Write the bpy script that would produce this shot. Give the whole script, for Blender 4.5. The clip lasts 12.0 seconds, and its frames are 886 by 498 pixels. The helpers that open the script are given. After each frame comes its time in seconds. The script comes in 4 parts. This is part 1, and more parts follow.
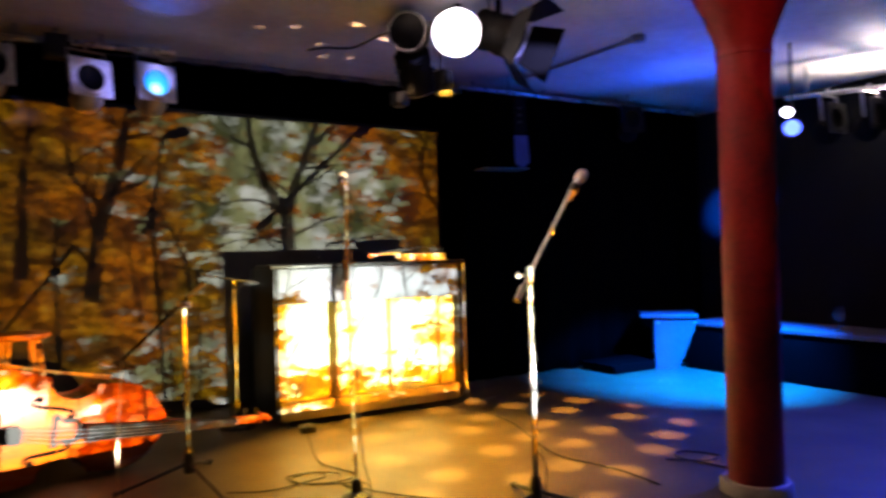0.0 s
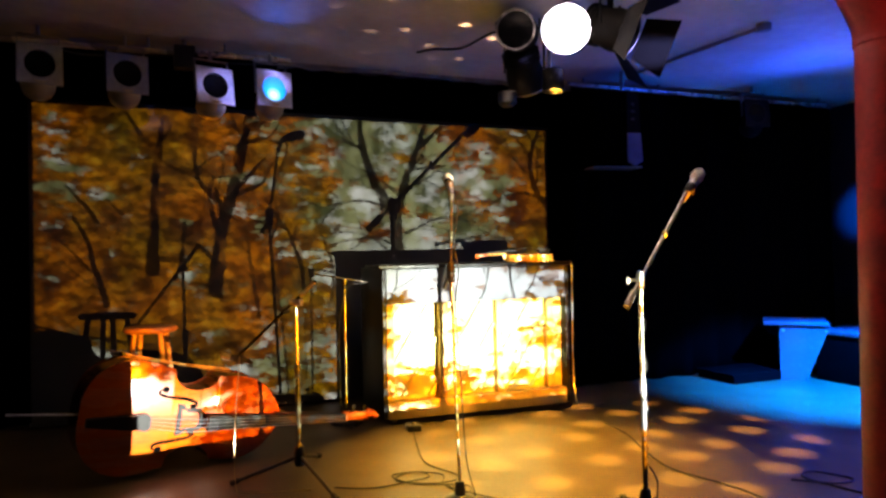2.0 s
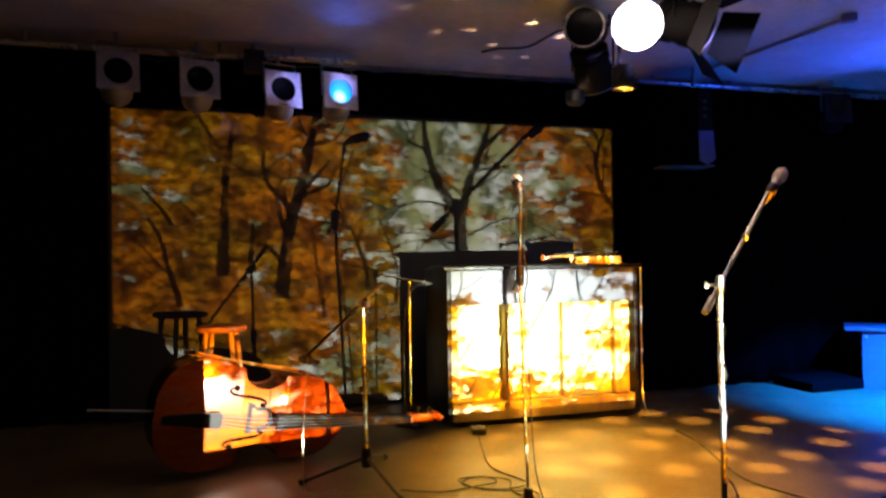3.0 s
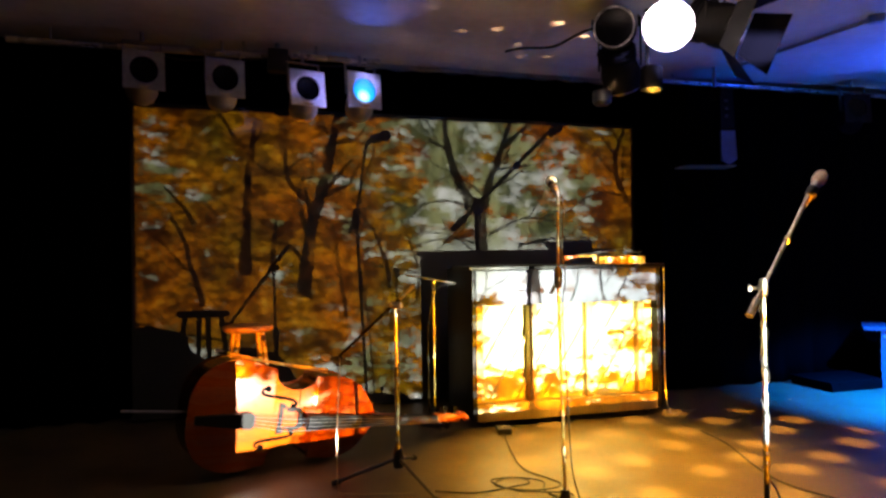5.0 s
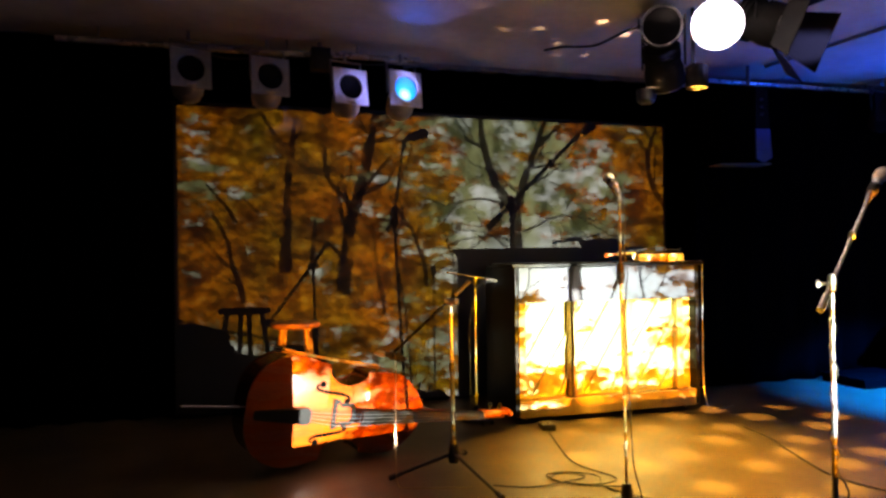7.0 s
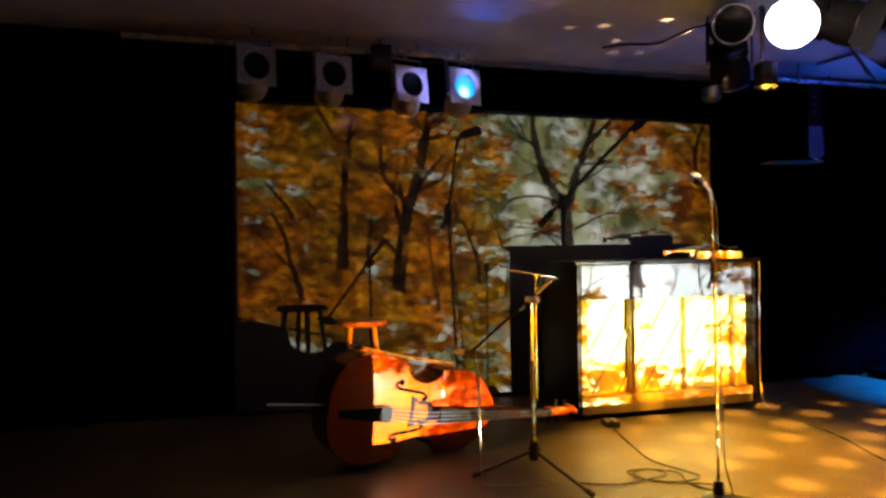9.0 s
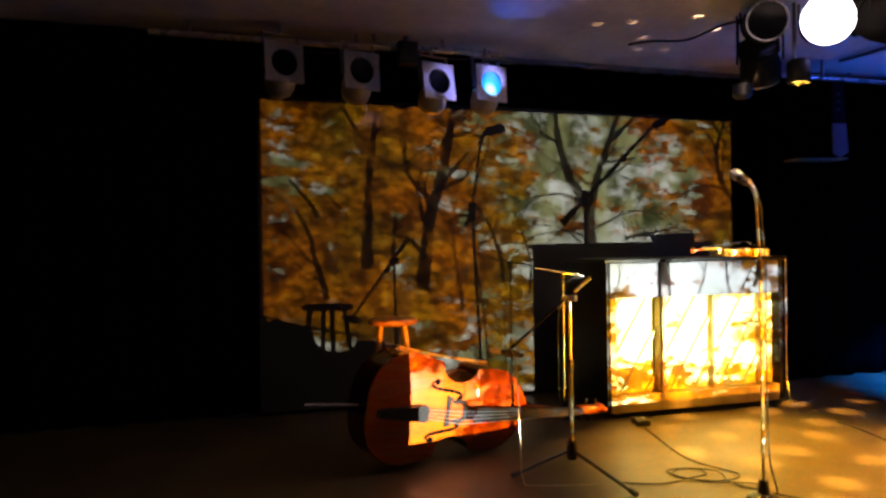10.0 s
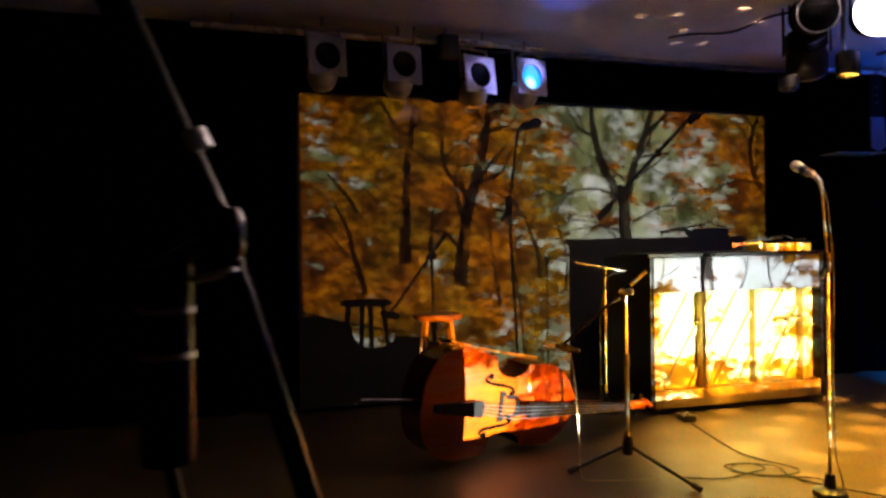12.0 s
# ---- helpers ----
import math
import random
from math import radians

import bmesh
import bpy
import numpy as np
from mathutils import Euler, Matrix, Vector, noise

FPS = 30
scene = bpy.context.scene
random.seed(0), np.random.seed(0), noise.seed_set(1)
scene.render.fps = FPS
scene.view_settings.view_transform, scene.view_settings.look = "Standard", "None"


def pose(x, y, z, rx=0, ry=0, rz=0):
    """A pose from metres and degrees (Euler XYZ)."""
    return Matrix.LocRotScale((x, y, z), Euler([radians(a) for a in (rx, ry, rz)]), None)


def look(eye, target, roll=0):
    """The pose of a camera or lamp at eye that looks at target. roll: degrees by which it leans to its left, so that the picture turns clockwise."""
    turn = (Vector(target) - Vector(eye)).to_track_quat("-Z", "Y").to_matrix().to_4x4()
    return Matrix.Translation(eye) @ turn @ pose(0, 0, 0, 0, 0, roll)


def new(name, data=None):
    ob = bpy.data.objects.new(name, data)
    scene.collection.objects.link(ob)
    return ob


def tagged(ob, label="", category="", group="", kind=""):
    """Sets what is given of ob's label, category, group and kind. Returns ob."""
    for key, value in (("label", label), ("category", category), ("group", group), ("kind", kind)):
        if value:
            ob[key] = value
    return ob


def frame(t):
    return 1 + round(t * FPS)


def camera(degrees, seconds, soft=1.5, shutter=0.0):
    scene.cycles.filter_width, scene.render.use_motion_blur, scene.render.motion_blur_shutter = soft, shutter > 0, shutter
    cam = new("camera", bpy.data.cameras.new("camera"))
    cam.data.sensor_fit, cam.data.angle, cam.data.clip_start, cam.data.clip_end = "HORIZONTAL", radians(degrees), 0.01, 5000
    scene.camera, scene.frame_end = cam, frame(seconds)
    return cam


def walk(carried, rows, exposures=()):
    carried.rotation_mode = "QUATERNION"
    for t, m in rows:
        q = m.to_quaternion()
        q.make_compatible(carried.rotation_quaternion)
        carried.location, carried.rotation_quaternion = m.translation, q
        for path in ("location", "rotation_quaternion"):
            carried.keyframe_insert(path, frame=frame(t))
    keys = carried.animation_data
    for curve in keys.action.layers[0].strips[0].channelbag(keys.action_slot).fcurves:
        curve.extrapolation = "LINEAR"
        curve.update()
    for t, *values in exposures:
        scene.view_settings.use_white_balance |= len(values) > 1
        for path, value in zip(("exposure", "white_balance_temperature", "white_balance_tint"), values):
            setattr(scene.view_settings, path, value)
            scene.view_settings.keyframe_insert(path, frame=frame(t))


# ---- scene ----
cam = camera(64.7, 12.0, 2.8, 1.0)
PATH = [
    (0, (0.048, 0.205, 1.141), (0.011, 2.205, 1.156), -1.5),
    (0.1, (0.047, 0.203, 1.142), (-0.0169, 2.2025, 1.1566), -1.3),
    (0.3, (0.044, 0.2, 1.143), (-0.0252, 2.1988, 1.1578), -1.25),
    (0.5, (0.041, 0.196, 1.144), (-0.035, 2.195, 1.159), -1.2),
    (0.6, (0.043, 0.197, 1.144), (-0.0597, 2.1928, 1.16), -1.19),
    (0.7, (0.045, 0.197, 1.144), (-0.1188, 2.187, 1.162), -1.17),
    (0.8, (0.046, 0.198, 1.145), (-0.1806, 2.1808, 1.1642), -1.14),
    (0.9, (0.048, 0.198, 1.145), (-0.2663, 2.1722, 1.167), -1.11),
    (1, (0.05, 0.199, 1.145), (-0.291, 2.17, 1.168), -1.1),
    (1.5, (0.058, 0.209, 1.151), (-0.283, 2.179, 1.171), -1),
    (2, (0.065, 0.246, 1.159), (-0.283, 2.215, 1.176), -1),
    (2.3, (0.045, 0.261, 1.168), (-0.3072, 2.2292, 1.1849), -1.01),
    (2.4, (0.038, 0.266, 1.171), (-0.3606, 2.2246, 1.1868), -1.08),
    (2.5, (0.031, 0.271, 1.174), (-0.443, 2.214, 1.188), -1.2),
    (2.6, (0.027, 0.272, 1.174), (-0.4688, 2.2088, 1.1904), -0.96),
    (2.7, (0.024, 0.273, 1.174), (-0.4798, 2.2076, 1.1912), -0.88),
    (3, (0.013, 0.275, 1.174), (-0.498, 2.208, 1.192), -0.8),
    (5, (-0.162, 0.232, 1.202), (-0.669, 2.167, 1.209), -0.7),
    (5.5, (-0.205, 0.222, 1.201), (-0.717, 2.155, 1.207), -0.7),
    (6, (-0.283, 0.196, 1.191), (-0.79, 2.13, 1.199), -0.6),
    (6.5, (-0.356, 0.162, 1.19), (-0.864, 2.097, 1.197), -0.7),
    (8.5, (-0.751, 0.025, 1.202), (-1.252, 1.961, 1.199), -0.6),
    (9, (-0.87, 0.005, 1.217), (-1.368, 1.942, 1.207), -0.7),
    (9.5, (-0.99, -0.009, 1.208), (-1.481, 1.93, 1.198), -0.8),
    (10, (-1.094, -0.019, 1.219), (-1.579, 1.921, 1.204), -0.8),
    (10.5, (-1.171, -0.029, 1.208), (-1.658, 1.911, 1.195), -0.8),
    (11, (-1.259, -0.036, 1.204), (-1.741, 1.905, 1.19), -0.9),
    (11.5, (-1.32, -0.033, 1.178), (-1.804, 1.907, 1.171), -1.1),
    (12, (-1.39, -0.054, 1.194), (-1.871, 1.887, 1.176), -0.9),
]
walk(cam, [(t, look(eye, target, roll)) for t, eye, target, roll in PATH])

# ---- the stage's own axes: u along the back wall, n towards it, z up ----
UX, UY = 0.8505, 0.526
STAGE = Matrix(((UX, -UY, 0, 0), (UY, UX, 0, 0), (0, 0, 1, 0), (0, 0, 0, 1)))


def W(u, n, z):
    return STAGE @ Vector((u, n, z))


def U(x, y, z):
    return STAGE.inverted() @ Vector((x, y, z))


# ---- world and lamps ----
world = bpy.data.worlds.new("dim_room")
scene.world = world
world.use_nodes = True
world.node_tree.nodes["Background"].inputs[0].default_value = (0.55, 0.5, 0.6, 1)
world.node_tree.nodes["Background"].inputs[1].default_value = 0.0
scene.view_settings.exposure = 0.0

PROJ = Vector((2.155, 0.563, 0.49))


def lamp(name, kind, at, target, watts, colour, size, spot=60, blend=0.3):
    data = bpy.data.lights.new(name, kind)
    data.energy, data.color = watts, colour
    data.shadow_soft_size = size
    if kind == "SPOT":
        data.spot_size, data.spot_blend = radians(spot), blend
    ob = new(name, data)
    ob.matrix_world = look(at, target)
    return ob


DOT = Vector((-0.02, 4.72, 2.3))
UPDOT = Vector((-0.3, 4.85, 2.2))
lamp("projector_lamp", "SPOT", PROJ, W(1.37, 5.69, 1.15), 18500, (1.0, 0.99, 0.93), 0.0003, 60, 0.0)
lamp("warm_lamp", "SPOT", (-0.24, 4.45, 2.3), (-0.15, 4.2, 0), 1600, (1.0, 0.53, 0.02), 0.05, 64, 1.0)
lamp("white_lamp", "SPOT", (0.0, 4.1, 2.42), (-0.7, 1.5, 3.15), 310, (1.0, 0.74, 0.62), 0.08, 150, 0.7)
lamp("dot_lamp", "SPOT", DOT, (0.42, 4.62, 0), 2600, (1.0, 0.5, 0.08), 0.0021, 120, 0.3)
lamp("ceiling_dot_lamp", "SPOT", UPDOT, UPDOT + Vector((0, 0, 1)), 75, (1.0, 0.6, 0.3), 0.0006, 150, 0.3)
lamp("blue_lamp", "SPOT", (2.5, 5.2, 2.0), (2.15, 6.2, 0.0), 15000, (0.0, 0.125, 1.0), 0.04, 62, 1.0)
lamp("blue_wash_lamp", "SPOT", (2.1, 6.3, 2.1), (1.9, 6.0, 2.68), 36, (0.02, 0.08, 1.0), 0.08, 160, 0.5)
# added violet fill without a fixture, brightens two gel frames
lamp("violet_fill", "SPOT", (1.9, 4.4, 2.3), (-2.1, 4.8, 2.4), 1600, (0.34, 0.34, 1.0), 0.03, 8, 0.5)
# added blue fill from out of view for the floor at the side
lamp("blue_side_fill", "SPOT", (3.1, 4.6, 2.2), (2.6, 4.1, 0), 1250, (0.02, 0.05, 1.0), 0.08, 92, 1.0)
lamp("blue_wall_lamp", "SPOT", (2.75, 5.75, 2.1), (3.22, 7.98, 1.58), 9000, (0.0, 0.1, 1.0), 0.03, 17, 0.6)
lamp("blue_can_lamp", "SPOT", W(0.92, 5.02, 2.36), W(0.88, 4.4, 2.68), 6, (0.05, 0.16, 1.0), 0.04, 60, 1.0)
lamp("side_white_lamp", "SPOT", (3.6, 6.1, 2.3), (3.55, 6.05, 2.68), 75, (1.0, 0.85, 0.75), 0.04, 150, 0.6)
# added red fill that brightens the column, no such source known
lamp("red_fill", "SPOT", (0.7, 0.9, 2.55), (1.42, 3.5, 1.7), 80, (1.0, 0.12, 0.1), 0.06, 34, 0.5)

# ---- materials ----
def mat(name, colour, rough=0.6, metal=0.0, second=None, scale=6.0, fine=60.0, bump=0.15, spec=0.5, coat=0.0, stretch=(1, 1, 1)):
    """A surface with stains at a large scale and grain at a fine one."""
    m = bpy.data.materials.new(name)
    m.use_nodes = True
    nt = m.node_tree
    b = nt.nodes["Principled BSDF"]
    tc = nt.nodes.new("ShaderNodeTexCoord")
    mp = nt.nodes.new("ShaderNodeMapping")
    mp.inputs["Scale"].default_value = stretch
    nt.links.new(tc.outputs["Object"], mp.inputs["Vector"])
    big = nt.nodes.new("ShaderNodeTexNoise")
    big.inputs["Scale"].default_value, big.inputs["Detail"].default_value = scale, 5
    small = nt.nodes.new("ShaderNodeTexNoise")
    small.inputs["Scale"].default_value, small.inputs["Detail"].default_value = fine, 4
    for t in (big, small):
        nt.links.new(mp.outputs["Vector"], t.inputs["Vector"])
    add = nt.nodes.new("ShaderNodeMath")
    add.operation = "MULTIPLY_ADD"
    nt.links.new(small.outputs["Fac"], add.inputs[0])
    add.inputs[1].default_value = 0.45
    nt.links.new(big.outputs["Fac"], add.inputs[2])
    ramp = nt.nodes.new("ShaderNodeValToRGB")
    ramp.color_ramp.elements[0].position, ramp.color_ramp.elements[1].position = 0.5, 0.95
    dark = second or tuple(c * 0.6 for c in colour)
    ramp.color_ramp.elements[0].color = (*colour, 1)
    ramp.color_ramp.elements[1].color = (*dark, 1)
    nt.links.new(add.outputs[0], ramp.inputs["Fac"])
    nt.links.new(ramp.outputs["Color"], b.inputs["Base Color"])
    b.inputs["Metallic"].default_value = metal
    b.inputs["Specular IOR Level"].default_value = spec
    b.inputs["Coat Weight"].default_value = coat
    r = nt.nodes.new("ShaderNodeMapRange")
    r.inputs["To Min"].default_value, r.inputs["To Max"].default_value = max(0.03, rough - 0.08), min(1, rough + 0.12)
    nt.links.new(big.outputs["Fac"], r.inputs["Value"])
    nt.links.new(r.outputs["Result"], b.inputs["Roughness"])
    bm_ = nt.nodes.new("ShaderNodeBump")
    bm_.inputs["Strength"].default_value, bm_.inputs["Distance"].default_value = bump, 0.004
    nt.links.new(small.outputs["Fac"], bm_.inputs["Height"])
    nt.links.new(bm_.outputs["Normal"], b.inputs["Normal"])
    return m


def glow(name, colour, strength):
    m = bpy.data.materials.new(name)
    m.use_nodes = True
    b = m.node_tree.nodes["Principled BSDF"]
    b.inputs["Base Color"].default_value = (*[c * 0.5 for c in colour], 1)
    b.inputs["Emission Color"].default_value = (*colour, 1)
    b.inputs["Emission Strength"].default_value = strength
    return m


M_FLOOR = mat("floor_lino", (0.092, 0.062, 0.027), 0.42, spec=0.3, second=(0.05, 0.034, 0.017), scale=2.2, fine=40, bump=0.25)
M_CEIL = mat("ceiling_paint", (0.72, 0.69, 0.68), 0.6, second=(0.5, 0.47, 0.46), scale=1.6, fine=14, bump=0.5)
M_CLOTH = mat("black_cloth", (0.0014, 0.0014, 0.0014), 0.95, scale=3, fine=180, bump=0.3, spec=0.0)
M_SCREEN = mat("grey_screen", (0.038, 0.038, 0.0365), 0.9, second=(0.034, 0.034, 0.0325), scale=1.2, fine=90, bump=0.08, spec=0.1)
M_BLACK = mat("black_paint", (0.012, 0.012, 0.013), 0.4, scale=8, fine=120, bump=0.1)
M_BLACKGLOSS = mat("black_lacquer", (0.0035, 0.0035, 0.004), 0.38, spec=0.15, scale=4, fine=80, bump=0.03)
M_RUBBER = mat("black_rubber", (0.012, 0.012, 0.012), 0.75, scale=12, fine=150, bump=0.2)
M_CHROME = mat("worn_chrome", (0.42, 0.4, 0.35), 0.22, 1.0, second=(0.2, 0.19, 0.16), scale=18, fine=160, bump=0.1)
# chrome copy that carries the warm lamp's yellow in its colour
M_WARMLIT_CHROME = mat("yellow_lit_chrome", (0.5, 0.42, 0.26), 0.33, 1.0, second=(0.32, 0.26, 0.15), scale=14, fine=160, bump=0.1)
M_STEEL = mat("grey_steel", (0.42, 0.42, 0.44), 0.4, 0.9, scale=10, fine=120)
M_GRILLE = mat("mic_grille", (0.8, 0.72, 0.55), 0.4, 0.15, scale=60, fine=420, bump=1.0)
M_BOARD = mat("spruce_board", (0.45, 0.4, 0.1), 0.55, second=(0.36, 0.3, 0.06), scale=3, fine=45, bump=0.15, stretch=(6, 6, 0.6))
M_POST = mat("beech_post", (0.36, 0.25, 0.05), 0.55, second=(0.27, 0.165, 0.03), scale=4, fine=50, stretch=(5, 5, 0.8))
M_PIN = mat("grey_pin_plank", (0.044, 0.047, 0.056), 0.6, second=(0.036, 0.038, 0.047), scale=3, fine=50)
M_VARNISH = mat("bass_varnish", (0.34, 0.066, 0.0016), 0.25, second=(0.22, 0.026, 0.0008), scale=3.5, fine=40, bump=0.06, spec=0.35, coat=0.45, stretch=(0.6, 4, 4))
M_VARNISH.node_tree.nodes["Principled BSDF"].inputs["Coat Roughness"].default_value = 0.24
# rib varnish darkened: the shade on the bass's unlit side is in the colour
M_RIB_SHADED = mat("shaded_rib_varnish", (0.09, 0.015, 0.005), 0.2, second=(0.06, 0.012, 0.004), scale=4, fine=40, bump=0.06, coat=0.6)
M_EBONY = mat("ebony", (0.006, 0.005, 0.0045), 0.42, spec=0.2, scale=6, fine=90, bump=0.05)
M_MAPLE = mat("maple", (0.55, 0.34, 0.14), 0.4, second=(0.4, 0.22, 0.08), scale=10, fine=90)
M_VIOLIN = mat("violin_varnish", (0.5, 0.26, 0.03), 0.25, second=(0.38, 0.17, 0.02), scale=10, fine=80, coat=0.5)
M_STOOL = mat("stool_wood", (0.4, 0.19, 0.06), 0.4, second=(0.28, 0.11, 0.03), scale=5, fine=60, coat=0.2)
M_RED = mat("red_column_paint", (0.32, 0.01, 0.009), 0.5, second=(0.14, 0.005, 0.007), scale=3.5, fine=40, bump=0.4)
M_CONCRETE = mat("worn_concrete", (0.42, 0.34, 0.26), 0.8, scale=8, fine=60, bump=0.5)
M_PLATE = mat("white_gel_frame", (0.78, 0.78, 0.82), 0.5, scale=10, fine=80)
# darker copy of the gel frame, for the two lamps in dim light
M_PLATE_SHADED = mat("shaded_gel_frame", (0.3, 0.29, 0.31), 0.5, scale=10, fine=80)
M_PIPE = mat("galvanised_pipe", (0.75, 0.71, 0.64), 0.26, 0.6, second=(0.6, 0.56, 0.5), scale=9, fine=110)
M_CAN = mat("brushed_can", (0.5, 0.45, 0.33), 0.27, 0.35, scale=8, fine=90)
M_WOODBLACK = mat("black_stained_wood", (0.006, 0.006, 0.006), 0.7, spec=0.15, scale=5, fine=60)
M_BENCH = mat("pale_bench_board", (0.07, 0.045, 0.06), 0.5, second=(0.05, 0.033, 0.045), scale=5, fine=60)
# speaker face with the blue lamp's light put into its colour
M_SPK_BLUELIT = mat("blue_lit_speaker_face", (0.12, 0.16, 0.42), 0.6, scale=8, fine=140, bump=0.5)
M_WALL = mat("black_wall", (0.006, 0.006, 0.0065), 0.9, scale=2, fine=40, bump=0.4, spec=0.2)
M_MATT = mat("matt_black_enamel", (0.006, 0.0055, 0.005), 0.75, spec=0.08, scale=8, fine=120, bump=0.15)
M_STAND = mat("black_chrome", (0.0015, 0.0015, 0.0015), 0.22, spec=0.12, scale=14, fine=140, bump=0.1)
M_LAMP = glow("lit_lens", (1.0, 0.88, 0.98), 9)
M_BLUELENS = glow("blue_lens", (0.02, 0.32, 1.0), 1.9)
_nt = M_BLUELENS.node_tree
_tc, _mp, _gr, _rp = (_nt.nodes.new(k) for k in ("ShaderNodeTexCoord", "ShaderNodeMapping", "ShaderNodeTexGradient", "ShaderNodeValToRGB"))
_gr.gradient_type = "SPHERICAL"
_mp.inputs["Location"].default_value, _mp.inputs["Scale"].default_value = (0, 0, 0.34), (9, 9, 9)
_rp.color_ramp.elements[0].position, _rp.color_ramp.elements[0].color = 0.05, (0.0, 0.16, 0.85, 1)
_rp.color_ramp.elements[1].position, _rp.color_ramp.elements[1].color = 0.8, (0.6, 0.9, 1.0, 1)
_rp.color_ramp.elements.new(0.5).color = (0.01, 0.36, 1.0, 1)
for _a, _c in ((_tc.outputs["Object"], _mp.inputs[0]), (_mp.outputs[0], _gr.inputs[0]), (_gr.outputs["Fac"], _rp.inputs[0]), (_rp.outputs[0], _nt.nodes["Principled BSDF"].inputs["Emission Color"])):
    _nt.links.new(_a, _c)
M_BLUELAMP = glow("blue_lamp_lens", (0.06, 0.11, 1.0), 7)
M_DARKLENS = mat("dark_lens", (0.0012, 0.0012, 0.002), 0.3, spec=0.05, scale=8, fine=60, bump=0.02)
GLASS = bpy.data.materials.new("clear_glass")
GLASS.use_nodes = True
_b = GLASS.node_tree.nodes["Principled BSDF"]
_b.inputs["Transmission Weight"].default_value, _b.inputs["Roughness"].default_value = 1.0, 0.03


# ---- mesh helpers ----
def part(name, bm, material, parent=None, label="", smooth=True):
    me = bpy.data.meshes.new(name)
    bm.normal_update()
    bm.to_mesh(me)
    bm.free()
    me.materials.append(material)
    if smooth:
        for p in me.polygons:
            p.use_smooth = True
        me.set_sharp_from_angle(angle=radians(38))
    ob = new(name, me)
    if parent:
        ob.parent = parent
    if label:
        ob["label"] = label
    return ob


def thing(name, m, label, category, group="", kind=""):
    ob = new(name)
    ob.empty_display_size = 0.1
    ob.matrix_world = m
    return tagged(ob, label, category, group, kind)


def b_box(sx, sy, sz, at=(0, 0, 0), bevel=0.004, turn=None, bm=None):
    """A bevelled box centred on at."""
    b = bm or bmesh.new()
    m = Matrix.Translation(at) @ (turn or Matrix.Identity(4)) @ Matrix.Diagonal((sx, sy, sz, 1))
    made = bmesh.ops.create_cube(b, size=1, matrix=m)
    if bevel:
        edges = {e for v in made["verts"] for e in v.link_edges}
        bmesh.ops.bevel(b, geom=list(edges), offset=min(bevel, 0.45 * min(sx, sy, sz)), segments=2, affect="EDGES", profile=0.6)
    return b


def b_rod(a, b_, r, r2=None, seg=12, bm=None):
    """A capped round bar from a to b_."""
    bm = bm or bmesh.new()
    a, b_ = Vector(a), Vector(b_)
    d = b_ - a
    m = Matrix.Translation((a + b_) / 2) @ d.to_track_quat("Z", "Y").to_matrix().to_4x4()
    bmesh.ops.create_cone(bm, cap_ends=True, segments=seg, radius1=r, radius2=r if r2 is None else r2, depth=d.length, matrix=m)
    return bm


def b_lathe(profile, seg=24, m=None, bm=None):
    """Turns (radius, height) pairs about z."""
    bm = bm or bmesh.new()
    m = m or Matrix.Identity(4)
    rings = []
    for r, z in profile:
        if r < 1e-5:
            rings.append([bm.verts.new(m @ Vector((0, 0, z)))])
        else:
            rings.append([bm.verts.new(m @ Vector((r * math.cos(2 * math.pi * i / seg), r * math.sin(2 * math.pi * i / seg), z))) for i in range(seg)])
    for p, q in zip(rings, rings[1:]):
        for i in range(seg):
            j = (i + 1) % seg
            vs = [p[i % len(p)], p[j % len(p)], q[j % len(q)], q[i % len(q)]]
            vs = [v for k, v in enumerate(vs) if v not in vs[:k]]
            if len(vs) > 2:
                bm.faces.new(vs)
    bmesh.ops.recalc_face_normals(bm, faces=bm.faces[:])
    return bm


def b_tube(points, r, seg=8, bm=None, smooth=6):
    """A round tube along a smoothed line of points."""
    bm = bm or bmesh.new()
    pts = [Vector(p) for p in points]
    line = []
    for i in range(len(pts) - 1):
        p0, p1, p2, p3 = pts[max(i - 1, 0)], pts[i], pts[i + 1], pts[min(i + 2, len(pts) - 1)]
        for k in range(smooth):
            s = k / smooth
            line.append(0.5 * ((2 * p1) + (p2 - p0) * s + (2 * p0 - 5 * p1 + 4 * p2 - p3) * s * s + (3 * p1 - p0 - 3 * p2 + p3) * s ** 3))
    line.append(pts[-1])
    rings = []
    for i, p in enumerate(line):
        d = (line[min(i + 1, len(line) - 1)] - line[max(i - 1, 0)]).normalized()
        side = d.cross(Vector((0.13, 0.21, 0.97))).normalized()
        up = side.cross(d)
        rings.append([bm.verts.new(p + r * (math.cos(a) * side + math.sin(a) * up)) for a in (2 * math.pi * k / seg for k in range(seg))])
    for p, q in zip(rings, rings[1:]):
        for i in range(seg):
            bm.faces.new((p[i], p[(i + 1) % seg], q[(i + 1) % seg], q[i]))
    bm.faces.new(rings[0][::-1])
    bm.faces.new(rings[-1])
    bmesh.ops.recalc_face_normals(bm, faces=bm.faces[:])
    return bm


def b_plate(outline, y0, y1, bm=None):
    """A flat plate with an outline in x and z, from y0 to y1."""
    bm = bm or bmesh.new()
    f = [bm.verts.new((x, y0, z)) for x, z in outline]
    g = [bm.verts.new((x, y1, z)) for x, z in outline]
    bm.faces.new(f)
    bm.faces.new(g[::-1])
    k = len(f)
    for i in range(k):
        bm.faces.new((f[(i + 1) % k], f[i], g[i], g[(i + 1) % k]))
    bmesh.ops.recalc_face_normals(bm, faces=bm.faces[:])
    return bm


# ---- the room ----
CEIL = 2.68


